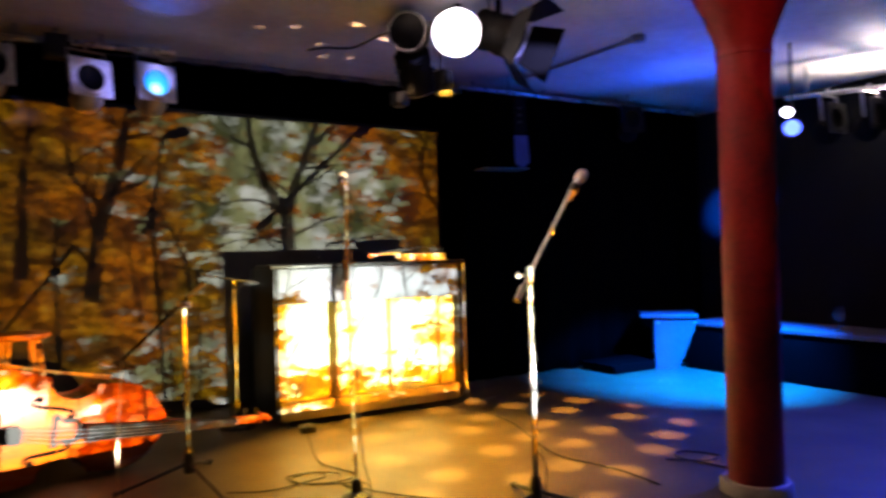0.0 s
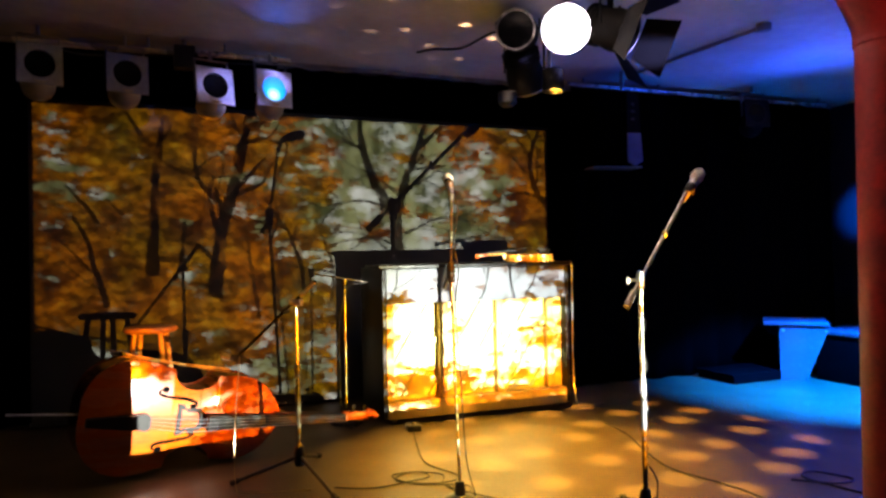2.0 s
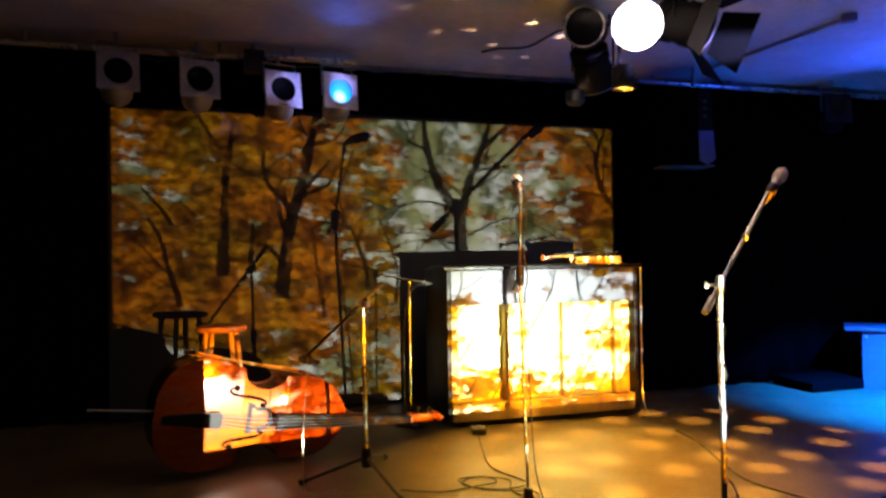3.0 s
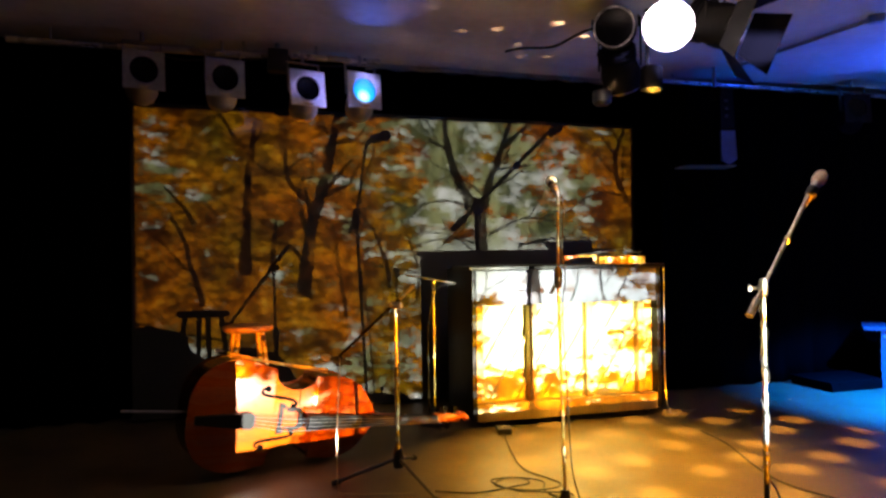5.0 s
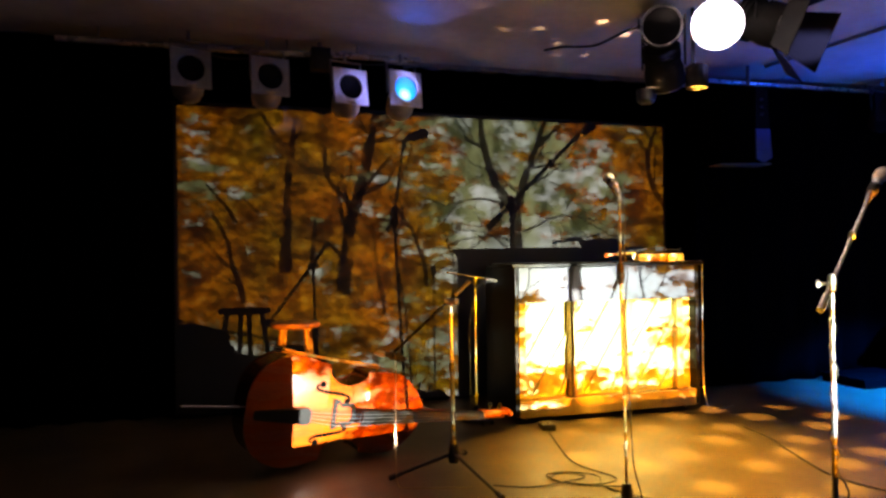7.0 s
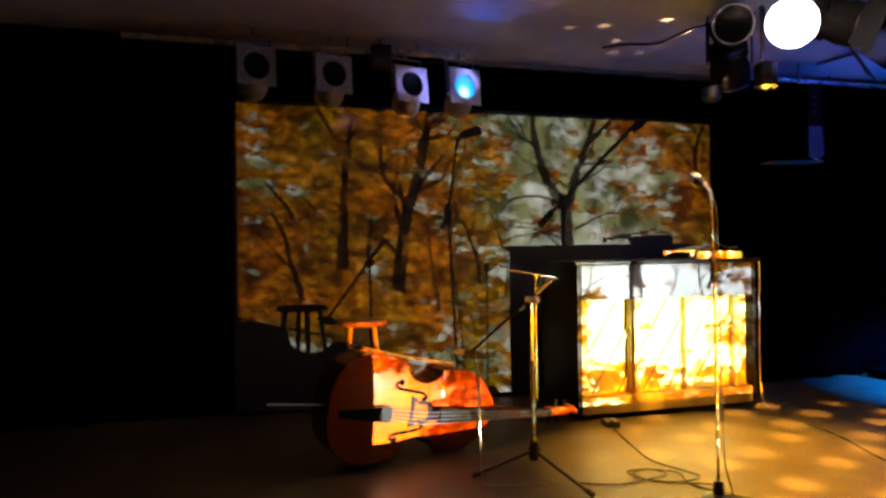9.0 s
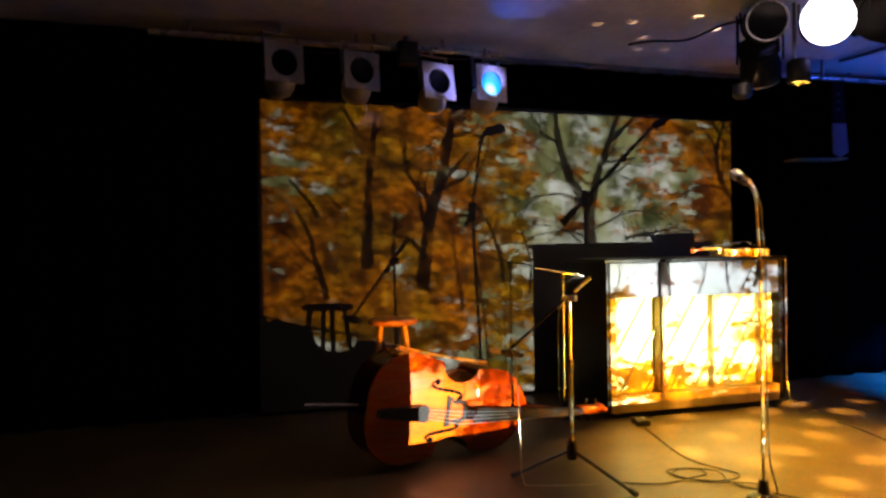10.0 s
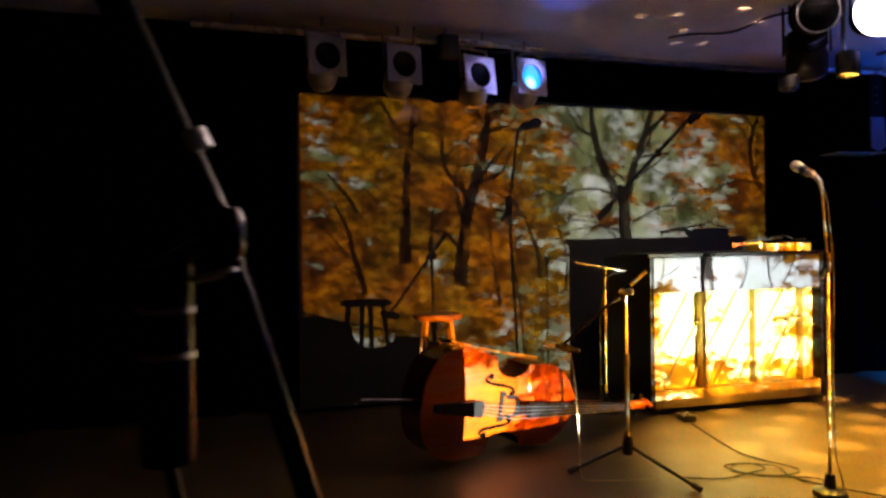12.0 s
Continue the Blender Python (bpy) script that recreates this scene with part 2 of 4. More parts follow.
def structure(name, bm, material, label, category, m=STAGE):
    ob = part(name, bm, material)
    ob.matrix_world = m
    return tagged(ob, label, category, kind="structure")


structure("floor", b_box(18, 12, 0.1, (1.0, 1.5, -0.05), 0), M_FLOOR, "worn brown stage floor with a dull sheen", "floor")
structure("ceiling", b_box(18, 12, 0.12, (1.0, 1.5, CEIL + 0.06), 0), M_CEIL, "low off-white painted ceiling with stains", "ceiling")
structure("wall_north", b_box(18, 0.15, CEIL + 0.1, (1.0, 6.15, CEIL / 2), 0), M_WALL, "black painted wall behind the stage", "wall")
structure("wall_south", b_box(18, 0.15, CEIL + 0.1, (1.0, -3.6, CEIL / 2), 0), M_WALL, "black painted wall behind the audience", "wall")
structure("wall_west", b_box(0.15, 12, CEIL + 0.1, (-5.2, 1.5, CEIL / 2), 0), M_WALL, "black painted side wall", "wall")
structure("wall_east", b_box(0.15, 12, CEIL + 0.1, (6.98, 1.5, CEIL / 2), 0, Matrix.Identity(4)), M_WALL, "black painted side wall", "wall", STAGE @ pose(0, 0, 0))


def drape(name, u0, u1, n, z0, z1, depth, step, seed, label):
    """A hanging cloth with soft folds."""
    rng = random.Random(seed)
    bm = bmesh.new()
    cols = int((u1 - u0) / 0.035)
    ph = [rng.uniform(0, 6.28) for _ in range(4)]
    rows = 8
    grid = []
    for i in range(cols + 1):
        u = u0 + (u1 - u0) * i / cols
        col = []
        for j in range(rows + 1):
            s = j / rows
            f = math.sin(u * 6.28 / step + ph[0] + 0.5 * math.sin(u * 2.1 + ph[1])) + 0.35 * math.sin(u * 17 + ph[2] + s)
            col.append(bm.verts.new((u + 0.012 * math.sin(s * 5 + u * 3), n + depth * (0.6 + 0.4 * (1 - s)) * f, z0 + (z1 - z0) * s)))
        grid.append(col)
    for i in range(cols):
        for j in range(rows):
            bm.faces.new((grid[i][j], grid[i + 1][j], grid[i + 1][j + 1], grid[i][j + 1]))
    ob = part(name, bm, M_CLOTH)
    md = ob.modifiers.new("thick", "SOLIDIFY")
    md.thickness = 0.006
    ob.matrix_world = STAGE
    return tagged(ob, label, "curtain", "black stage curtains")


drape("stage_curtain", -4.9, 6.7, 5.82, 0.01, CEIL - 0.005, 0.035, 0.26, 3, "black cloth curtain in soft folds hanging from ceiling to floor")

drape("side_curtain", 3.46, 6.6, 5.38, 0.01, 2.6, 0.025, 0.3, 8, "black cloth curtain hanging from a pipe beside the screen")
# added black strip that stands for the unlit end of the ceiling
drape("shade_valance", -4.9, 1.0, 5.6, 2.36, CEIL - 0.004, 0.012, 0.4, 5, "added short black cloth for the dark ceiling behind the lamps")

# projection cloth
scr = thing("projection_screen", STAGE @ pose(1.366, 5.69, 0), "grey cloth screen showing an autumn wood, hung on the black curtain", "screen")
part("cloth", b_box(4.09, 0.008, 2.24, (0, 0.004, 1.155), 0.002), M_SCREEN, scr)
part("batten", b_rod((-2.06, 0.02, 2.283), (2.06, 0.02, 2.283), 0.013), M_BLACK, scr)
part("batten", b_rod((-2.06, 0.02, 0.03), (2.06, 0.02, 0.03), 0.016), M_BLACK, scr)

# ---- the projector and its slide ----
FR = 0.04
U_L, U_R, Z_B, Z_T = -0.649, 3.381, 0.035, 2.26
pu = U(*PROJ)
ORG = Vector((pu.x, pu.y, pu.z))


def on_slide(u, z, off=0.0):
    """The place in the slide that throws the light on (u, z) of the screen, in the stage's axes."""
    s = Vector((u, 5.69, z))
    return ORG + (s - ORG) * (FR + off)


def slide_material():
    m = bpy.data.materials.new("autumn_slide")
    m.use_nodes = True
    nt = m.node_tree
    for nd in list(nt.nodes):
        nt.nodes.remove(nd)
    N, L = nt.nodes.new, nt.links.new
    out, tr, tc = N("ShaderNodeOutputMaterial"), N("ShaderNodeBsdfTransparent"), N("ShaderNodeTexCoord")
    L(tr.outputs[0], out.inputs[0])
    mp = N("ShaderNodeMapping")
    mp.inputs["Scale"].default_value = (1 / FR, 1 / FR, 1 / FR)
    L(tc.outputs["Object"], mp.inputs["Vector"])

    def noise_at(scale, detail, rough, off, stretch=(1, 1, 1)):
        q = N("ShaderNodeMapping")
        q.inputs["Location"].default_value, q.inputs["Scale"].default_value = off, stretch
        L(mp.outputs["Vector"], q.inputs["Vector"])
        t = N("ShaderNodeTexNoise")
        t.inputs["Scale"].default_value, t.inputs["Detail"].default_value, t.inputs["Roughness"].default_value = scale, detail, rough
        L(q.outputs["Vector"], t.inputs["Vector"])
        return t.outputs["Fac"]

    def ramp(fac, *stops):
        r = N("ShaderNodeValToRGB")
        e = r.color_ramp.elements
        while len(e) < len(stops):
            e.new(0.5)
        for k, (p, c) in enumerate(stops):
            e[k].position, e[k].color = p, (*c, 1)
        L(fac, r.inputs["Fac"])
        return r.outputs["Color"]

    def mix(fac, a, b, mode="MIX"):
        x = N("ShaderNodeMix")
        x.data_type, x.blend_type = "RGBA", mode
        if isinstance(fac, float):
            x.inputs[0].default_value = fac
        else:
            L(fac, x.inputs[0])
        L(a, x.inputs[6])
        L(b, x.inputs[7])
        return x.outputs[2]

    sky = ramp(noise_at(1.3, 3, 0.5, (3, 0, 1)), (0.3, (0.7, 0.8, 0.7)), (0.62, (1.0, 1.0, 1.0)))
    haze = ramp(noise_at(2.6, 4, 0.6, (7, 0, 2), (1.6, 1, 0.8)), (0.42, (0.07, 0.08, 0.025)), (0.62, (0.42, 0.43, 0.2)))
    back = mix(ramp(noise_at(3.4, 4, 0.65, (1, 0, 4), (0.9, 1, 1.3)), (0.49, (0, 0, 0)), (0.65, (1, 1, 1))), haze, sky)
    leaf = ramp(noise_at(11.0, 6, 0.78, (0, 0, 0), (0.85, 1, 1.4)), (0.34, (0.035, 0.016, 0.001)), (0.46, (0.25, 0.092, 0.002)), (0.56, (0.74, 0.265, 0.003)), (0.68, (0.98, 0.58, 0.05)))
    shade = ramp(noise_at(2.4, 3, 0.6, (4, 0, 3), (1, 1, 1.3)), (0.36, (0.22, 0.2, 0.18)), (0.58, (0.95, 0.95, 0.95)))
    leaf = mix(1.0, leaf, shade, "MULTIPLY")
    leaf = mix(1.0, leaf, ramp(noise_at(5.5, 4, 0.7, (2, 0, 8), (0.8, 1, 1.5)), (0.42, (0.4, 0.36, 0.28)), (0.52, (1.08, 1.05, 1.0))), "MULTIPLY")
    hue = ramp(noise_at(1.5, 3, 0.55, (9, 0, 6)), (0.4, (1.0, 0.72, 0.4)), (0.52, (0.95, 0.92, 0.8)), (0.64, (0.6, 0.85, 0.8)))
    leaf = mix(1.0, leaf, hue, "MULTIPLY")
    # how thick the foliage hangs: large masses broken up by small gaps
    big, mid, fine = noise_at(0.85, 2, 0.5, (2.4, 0, 5.2)), noise_at(3.4, 3, 0.6, (0, 0, 9), (0.8, 1, 2.0)), noise_at(13, 5, 0.72, (5, 0, 0), (0.9, 1, 1.5))
    sep = N("ShaderNodeSeparateXYZ")
    L(mp.outputs["Vector"], sep.inputs[0])

    def madd(a, k, b):
        x = N("ShaderNodeMath")
        x.operation = "MULTIPLY_ADD"
        L(a, x.inputs[0])
        x.inputs[1].default_value = k
        L(b, x.inputs[2])
        return x.outputs[0]

    def span(axis, a, b, lo, hi):
        x = N("ShaderNodeMapRange")
        x.interpolation_type = "SMOOTHSTEP"
        x.inputs["From Min"].default_value, x.inputs["From Max"].default_value = a, b
        x.inputs["To Min"].default_value, x.inputs["To Max"].default_value = lo, hi
        L(sep.outputs[axis], x.inputs["Value"])
        return x.outputs[0]

    def times(a, b):
        x = N("ShaderNodeMath")
        x.operation = "MULTIPLY"
        L(a, x.inputs[0])
        L(b, x.inputs[1])
        return x.outputs[0]

    # the pale clearing between trees; the second, a pale corner, adds the bass's glare
    clear = times(span("X", 1.8, 2.55, 0, 1), span("Z", 1.0, 1.35, 1, 0))
    clear2 = times(span("X", 0.3, 0.75, 1, 0), span("Z", 0.42, 0.58, 1, 0))
    # the leaves on the ground before it, and the young tree beside it
    low = times(clear, span("Z", 0.06, 0.45, 1, 0))
    young = times(clear, times(span("X", 3.0, 3.45, 0, 1), span("Z", 0.2, 0.6, 0.6, 1)))
    gap1 = times(times(span("X", 1.9, 2.3, 0, 1), span("X", 2.75, 3.15, 1, 0)), span("Z", 0.95, 1.2, 0, 1))
    gap2 = times(span("X", 0.1, 0.42, 1, 0), span("Z", 1.0, 1.3, 0, 1))
    gap3 = times(times(span("X", 2.7, 3.0, 0, 1), span("X", 3.5, 3.9, 1, 0)), times(span("Z", 1.05, 1.3, 0, 1), span("Z", 1.75, 2.0, 1, 0)))
    holes = madd(gap1, -0.19, madd(gap2, -0.05, madd(low, 0.25, madd(gap3, -0.11, madd(young, 0.1, span("X", 0.0, 4.0, 0.285, 0.235))))))
    thick = madd(clear, -0.2, madd(clear2, -0.3, madd(big, 0.45, madd(mid, 0.8, madd(fine, 0.66, holes)))))
    half = N("ShaderNodeMath")
    half.operation = "MULTIPLY"
    half.inputs[1].default_value = 0.5
    L(thick, half.inputs[0])
    mask = ramp(half.outputs[0], (0.535, (0, 0, 0)), (0.575, (1, 1, 1)))
    back = mix(clear2, mix(clear, back, sky), sky)
    deep = N("ShaderNodeCombineColor")
    for k in range(3):
        L(span("X", 0.0, 1.5, 0.85, 1.08), deep.inputs[k])
    L(mix(1.0, mix(mask, back, leaf), deep.outputs[0], "MULTIPLY"), tr.inputs[0])
    return m


M_SLIDE = slide_material()
M_TWIG = bpy.data.materials.new("slide_dark")
M_TWIG.use_nodes = True
_nt = M_TWIG.node_tree
_tr = _nt.nodes.new("ShaderNodeBsdfTransparent")
_tc, _nz, _rp = (_nt.nodes.new(k) for k in ("ShaderNodeTexCoord", "ShaderNodeTexNoise", "ShaderNodeValToRGB"))
_nz.inputs["Scale"].default_value, _nz.inputs["Detail"].default_value = 5.5 / FR, 3
_rp.color_ramp.elements[0].position, _rp.color_ramp.elements[0].color = 0.54, (0.06, 0.052, 0.042, 1)
_rp.color_ramp.elements[1].position, _rp.color_ramp.elements[1].color = 0.66, (0.8, 0.75, 0.7, 1)
_nt.links.new(_tc.outputs["Object"], _nz.inputs["Vector"])
_nt.links.new(_nz.outputs["Fac"], _rp.inputs["Fac"])
_nt.links.new(_rp.outputs["Color"], _tr.inputs[0])
_nt.links.new(_tr.outputs[0], _nt.nodes["Material Output"].inputs[0])

projector = thing("projector", STAGE @ Matrix.Translation(ORG), "black slide projector on a low stand beside the audience", "projector")
IN = (Matrix.Translation(ORG)).inverted()


def quad(bm, pts):
    bm.faces.new([bm.verts.new(IN @ p) for p in pts])


bm = bmesh.new()
corner = on_slide(U_L, Z_B)
for u, z in ((U_L, Z_B), (U_R, Z_B), (U_R, Z_T), (U_L, Z_T)):
    bm.verts.new(on_slide(u, z) - corner)
bm.faces.new(bm.verts[:])
slide = part("slide", bm, M_SLIDE, projector, "colour slide of an autumn wood", False)
slide.matrix_basis = Matrix.Translation(corner - ORG)

# trunks and branches drawn in the slide
bm = bmesh.new()
rng = random.Random(11)


def limb(u, z, ang, width, length, bend, twigs):
    """A tapering, wandering branch that turns by bend on its way, and its twigs."""
    n = max(4, int(length / 0.06))
    pts = [(u, z, ang)]
    for _ in range(n):
        ang += bend / n + rng.gauss(0, 0.09 if width < 0.06 else 0.035)
        u, z = u + length / n * math.cos(ang), z + length / n * math.sin(ang)
        pts.append((u, z, ang))
    prev = None
    for i, (a, b, g) in enumerate(pts):
        w = width * (1 - 0.55 * i / n) * rng.uniform(0.85, 1.12) / 2
        pr = []
        for sgn in (-1, 1):
            uu, zz = a - sgn * w * math.sin(g), b + sgn * w * math.cos(g)
            uu, zz = min(max(uu, U_L), U_R), min(max(zz, Z_B), Z_T)
            pr.append(bm.verts.new(IN @ on_slide(uu, zz, 0.0004)))
        if prev:
            bm.faces.new((prev[0], prev[1], pr[1], pr[0]))
        prev = pr
        if twigs and i > 1 and rng.random() < 0.3:
            sgn = rng.choice((-1, 1))
            limb(a, b, g + sgn * rng.uniform(0.5, 1.0), max(0.011, width * 0.36), rng.uniform(0.18, 0.45), sgn * rng.uniform(-0.7, 0.4), twigs - 1)


TREES = (
    # the two dark trunks among the leaves, with their boughs
    (0.1, 1.04, 1.57, 0.1, 0.75, 0.0, 0), (0.12, 1.72, 1.4, 0.065, 0.5, 0.1, 1), (0.09, 1.98, 2.05, 0.04, 0.3, -0.1, 0),
    (0.53, 0.86, 1.5, 0.125, 1.45, -0.06, 2), (0.58, 1.58, 2.5, 0.05, 0.48, -0.85, 1), (0.64, 1.6, 0.85, 0.045, 0.42, -0.1, 1), (0.3, 1.05, 1.6, 0.045, 0.4, 0.0, 0),
    (-0.2, 0.82, 1.6, 0.05, 0.7, 0.2, 1), (-0.25, 1.42, 2.0, 0.035, 0.35, 0.25, 0), (0.06, 1.3, 2.3, 0.028, 0.4, -0.2, 0),
    # the forked tree in the clearing
    (1.985, 0.8, 1.57, 0.14, 0.84, 0.0, 0), (1.97, 1.5, 2.4, 0.1, 0.85, -0.85, 2), (1.99, 1.52, 1.27, 0.085, 0.8, 0.12, 2),
    (1.9, 1.56, 2.75, 0.022, 0.62, 0.8, 1), (1.93, 1.26, 2.6, 0.022, 0.6, 0.75, 1), (2.04, 1.34, 0.45, 0.022, 0.7, -0.4, 1), (2.05, 1.72, 0.4, 0.02, 0.7, 0.3, 1), (1.9, 1.2, 2.2, 0.02, 0.5, 0.6, 1),
    (2.3, 0.9, 1.0, 0.016, 0.5, 0.5, 1), (2.62, 0.9, 1.9, 0.03, 0.4, -0.3, 1), (2.72, 0.92, 0.9, 0.015, 0.45, 0.4, 1), (1.5, 0.9, 1.0, 0.015, 0.45, 0.4, 1),
    # the bough that comes in from the side, and slim stems
    (3.4, 1.57, 2.5, 0.065, 0.75, -1.5, 1), (3.38, 1.66, 3.0, 0.02, 0.6, 0.3, 0), (1.2, 0.9, 1.55, 0.035, 0.8, 0.1, 1), (1.42, 0.8, 1.6, 0.028, 0.7, -0.1, 1), (0.85, 0.7, 1.5, 0.03, 0.8, 0.15, 1),
)
for tree in TREES:
    limb(*tree)
part("slide_branches", bm, M_TWIG, projector, "dark trunks and branches in the slide", False)

# the mask that keeps the beam to the slide
bm = bmesh.new()
ring = [on_slide(u, z) for u, z in ((U_L, Z_B), (U_R, Z_B), (U_R, Z_T), (U_L, Z_T))]
mid = sum(ring, Vector()) / 4
wide = [p + Vector((math.copysign(0.3, p.x - mid.x), 0, math.copysign(0.3, p.z - mid.z))) for p in ring]
for i in range(4):
    quad(bm, (ring[i], ring[(i + 1) % 4], wide[(i + 1) % 4], wide[i]))
part("mask", bm, M_BLACK, projector, "black card mask", False)
part("housing", b_box(0.26, 0.2, 0.12, (0.0, -0.13, 0.0), 0.012), M_BLACK, projector)
part("stand_plate", b_box(0.34, 0.34, 0.02, (0.0, -0.1, -0.075), 0.004), M_BLACK, projector)
for a, b in ((-0.13, -0.23), (0.13, -0.23), (-0.13, 0.03), (0.13, 0.03)):
    part("leg", b_rod((a, b, -0.08), (a * 1.2, b, -ORG.z), 0.012), M_BLACK, projector)

# ---- things on the stage ----
# upright piano, its back to the audience
piano = thing("piano", STAGE @ pose(1.552, 4.735, 0, 0, 0, -1.8), "black upright piano with its bare wooden back turned outwards", "piano")
PW, PH = 1.44, 1.07
part("side_panel", b_box(0.03, 0.62, PH - 0.05, (0.015, 0.31, 0.05 + (PH - 0.05) / 2)), M_BLACKGLOSS, piano)
part("side_panel", b_box(0.03, 0.62, PH - 0.05, (PW - 0.015, 0.31, 0.05 + (PH - 0.05) / 2)), M_BLACKGLOSS, piano)
part("front_panel", b_box(PW - 0.064, 0.025, PH - 0.1, (PW / 2, 0.4, PH / 2 + 0.02)), M_BLACKGLOSS, piano)
part("key_bed", b_box(PW - 0.064, 0.3, 0.13, (PW / 2, 0.53, 0.68)), M_BLACKGLOSS, piano)
part("lid", b_box(PW + 0.05, 0.42, 0.026, (PW / 2, 0.19, PH + 0.014), 0.006), M_BLACKGLOSS, piano)
part("pin_plank", b_box(PW - 0.064, 0.1, 0.24, (PW / 2, 0.058, 0.9475), 0.006), M_PIN, piano, "grey painted top plank")
part("bottom_rail", b_box(PW - 0.064, 0.11, 0.12, (PW / 2, 0.06, 0.1), 0.008), M_POST, piano, "pale beech bottom rail")
part("soundboard", b_box(PW - 0.064, 0.012, 0.675, (PW / 2, 0.09, 0.4925), 0), M_BOARD, piano, "pale spruce soundboard")
for x in (0.055, 0.44, 0.875, 1.285):
    part("back_post", b_box(0.05, 0.07, 0.661, (x, 0.046, 0.4945), 0.006), M_POST, piano, "brown beech post")
for k in range(9):
    x0 = -0.25 + 0.2 * k
    a, b = Vector((x0, 0.073, 0.17)), Vector((x0 + 0.4, 0.073, 0.815))
    lo, hi = max(0.05, a.x), min(PW - 0.05, b.x)
    if hi - lo > 0.05:
        d = (b - a)
        p, q = a + d * ((lo - a.x) / d.x), a + d * ((hi - a.x) / d.x)
        ang = math.atan2(d.z, d.x)
        part("rib", b_box((q - p).length, 0.026, 0.024, (p + q) / 2, 0.003, Matrix.Rotation(-ang, 4, "Y")), M_BOARD, piano)
part("grip", b_box(0.13, 0.02, 0.03, (1.215, 0.035, 0.6), 0.008), M_POST, piano)
for x in (0.09, PW - 0.09):
    for y in (0.08, 0.54):
        part("caster", b_lathe([(0.0, -0.012), (0.024, -0.012), (0.028, 0), (0.024, 0.012), (0, 0.012)], 16, pose(x, y, 0.028, 0, 90, 0)), M_BLACK, piano)
        part("caster_fork", b_box(0.045, 0.03, 0.02, (x, y, 0.052), 0.004), M_STEEL, piano)
piano_top = PH + 0.027


def outline_half(pts, x):
    for (x0, w0), (x1, w1) in zip(pts, pts[1:]):
        if x0 <= x <= x1:
            s = (x - x0) / (x1 - x0)
            return w0 + (w1 - w0) * s
    return 0.0


def smooth_profile(ctrl, n):
    """A soft curve through (x, half width) pairs."""
    pts = []
    for i in range(len(ctrl) - 1):
        p0, p1, p2, p3 = ctrl[max(i - 1, 0)], ctrl[i], ctrl[i + 1], ctrl[min(i + 2, len(ctrl) - 1)]
        for k in range(n):
            t = k / n
            pts.append(tuple(max(0.5 * (2 * b + (c - a) * t + (2 * a - 5 * b + 4 * c - d) * t * t + (3 * b - a - 3 * c + d) * t ** 3), 0.0) if q else
                             0.5 * (2 * b + (c - a) * t + (2 * a - 5 * b + 4 * c - d) * t * t + (3 * b - a - 3 * c + d) * t ** 3)
                             for q, (a, b, c, d) in enumerate(zip(p0, p1, p2, p3))))
    pts.append(ctrl[-1])
    return pts


FIDDLE = [(-0.48, 0.03), (-0.472, 0.12), (-0.43, 0.225), (-0.35, 0.298), (-0.25, 0.33), (-0.15, 0.322), (-0.07, 0.298), (-0.03, 0.285), (-0.022, 0.235),
          (0.02, 0.184), (0.09, 0.162), (0.16, 0.176), (0.208, 0.215), (0.218, 0.248), (0.25, 0.252), (0.33, 0.256), (0.42, 0.245), (0.5, 0.2), (0.56, 0.13), (0.6, 0.065), (0.615, 0.03)]


def plate_bm(prof, scale, y, arch, out, thick, lift=1.0):
    """An arched plate, edge to edge, in x and z, bulging towards out (-1 or 1) in y."""
    bm = bmesh.new()
    rows = []
    k = 12
    x0, x1 = prof[0][0], prof[-1][0]
    for x, w in prof:
        row = []
        e = max(0.0, 1 - ((x - (x0 + x1) / 2) / ((x1 - x0) / 2)) ** 4)
        for j in range(k + 1):
            s = -1 + 2 * j / k
            b = arch * (1 - abs(s) ** 2.2) * e
            row.append(bm.verts.new((x * scale, (y + out * b) * scale, s * (w + 0.006) * scale)))
        rows.append(row)
    for p, q in zip(rows, rows[1:]):
        for j in range(k):
            bm.faces.new((p[j], p[j + 1], q[j + 1], q[j]))
    made = bmesh.ops.extrude_face_region(bm, geom=bm.faces[:])
    for v in made["geom"]:
        if isinstance(v, bmesh.types.BMVert):
            v.co.y -= out * thick * scale
    bmesh.ops.recalc_face_normals(bm, faces=bm.faces[:])
    return bm


def ribs_bm(prof, scale, y0, y1):
    bm = bmesh.new()
    loop = [(x, w) for x, w in prof] + [(x, -w) for x, w in reversed(prof)]
    a = [bm.verts.new((x * scale, y0 * scale, z * scale)) for x, z in loop]
    b = [bm.verts.new((x * scale, y1 * scale, z * scale)) for x, z in loop]
    for i in range(len(loop)):
        j = (i + 1) % len(loop)
        bm.faces.new((a[i], a[j], b[j], b[i]))
    bmesh.ops.recalc_face_normals(bm, faces=bm.faces[:])
    return bm


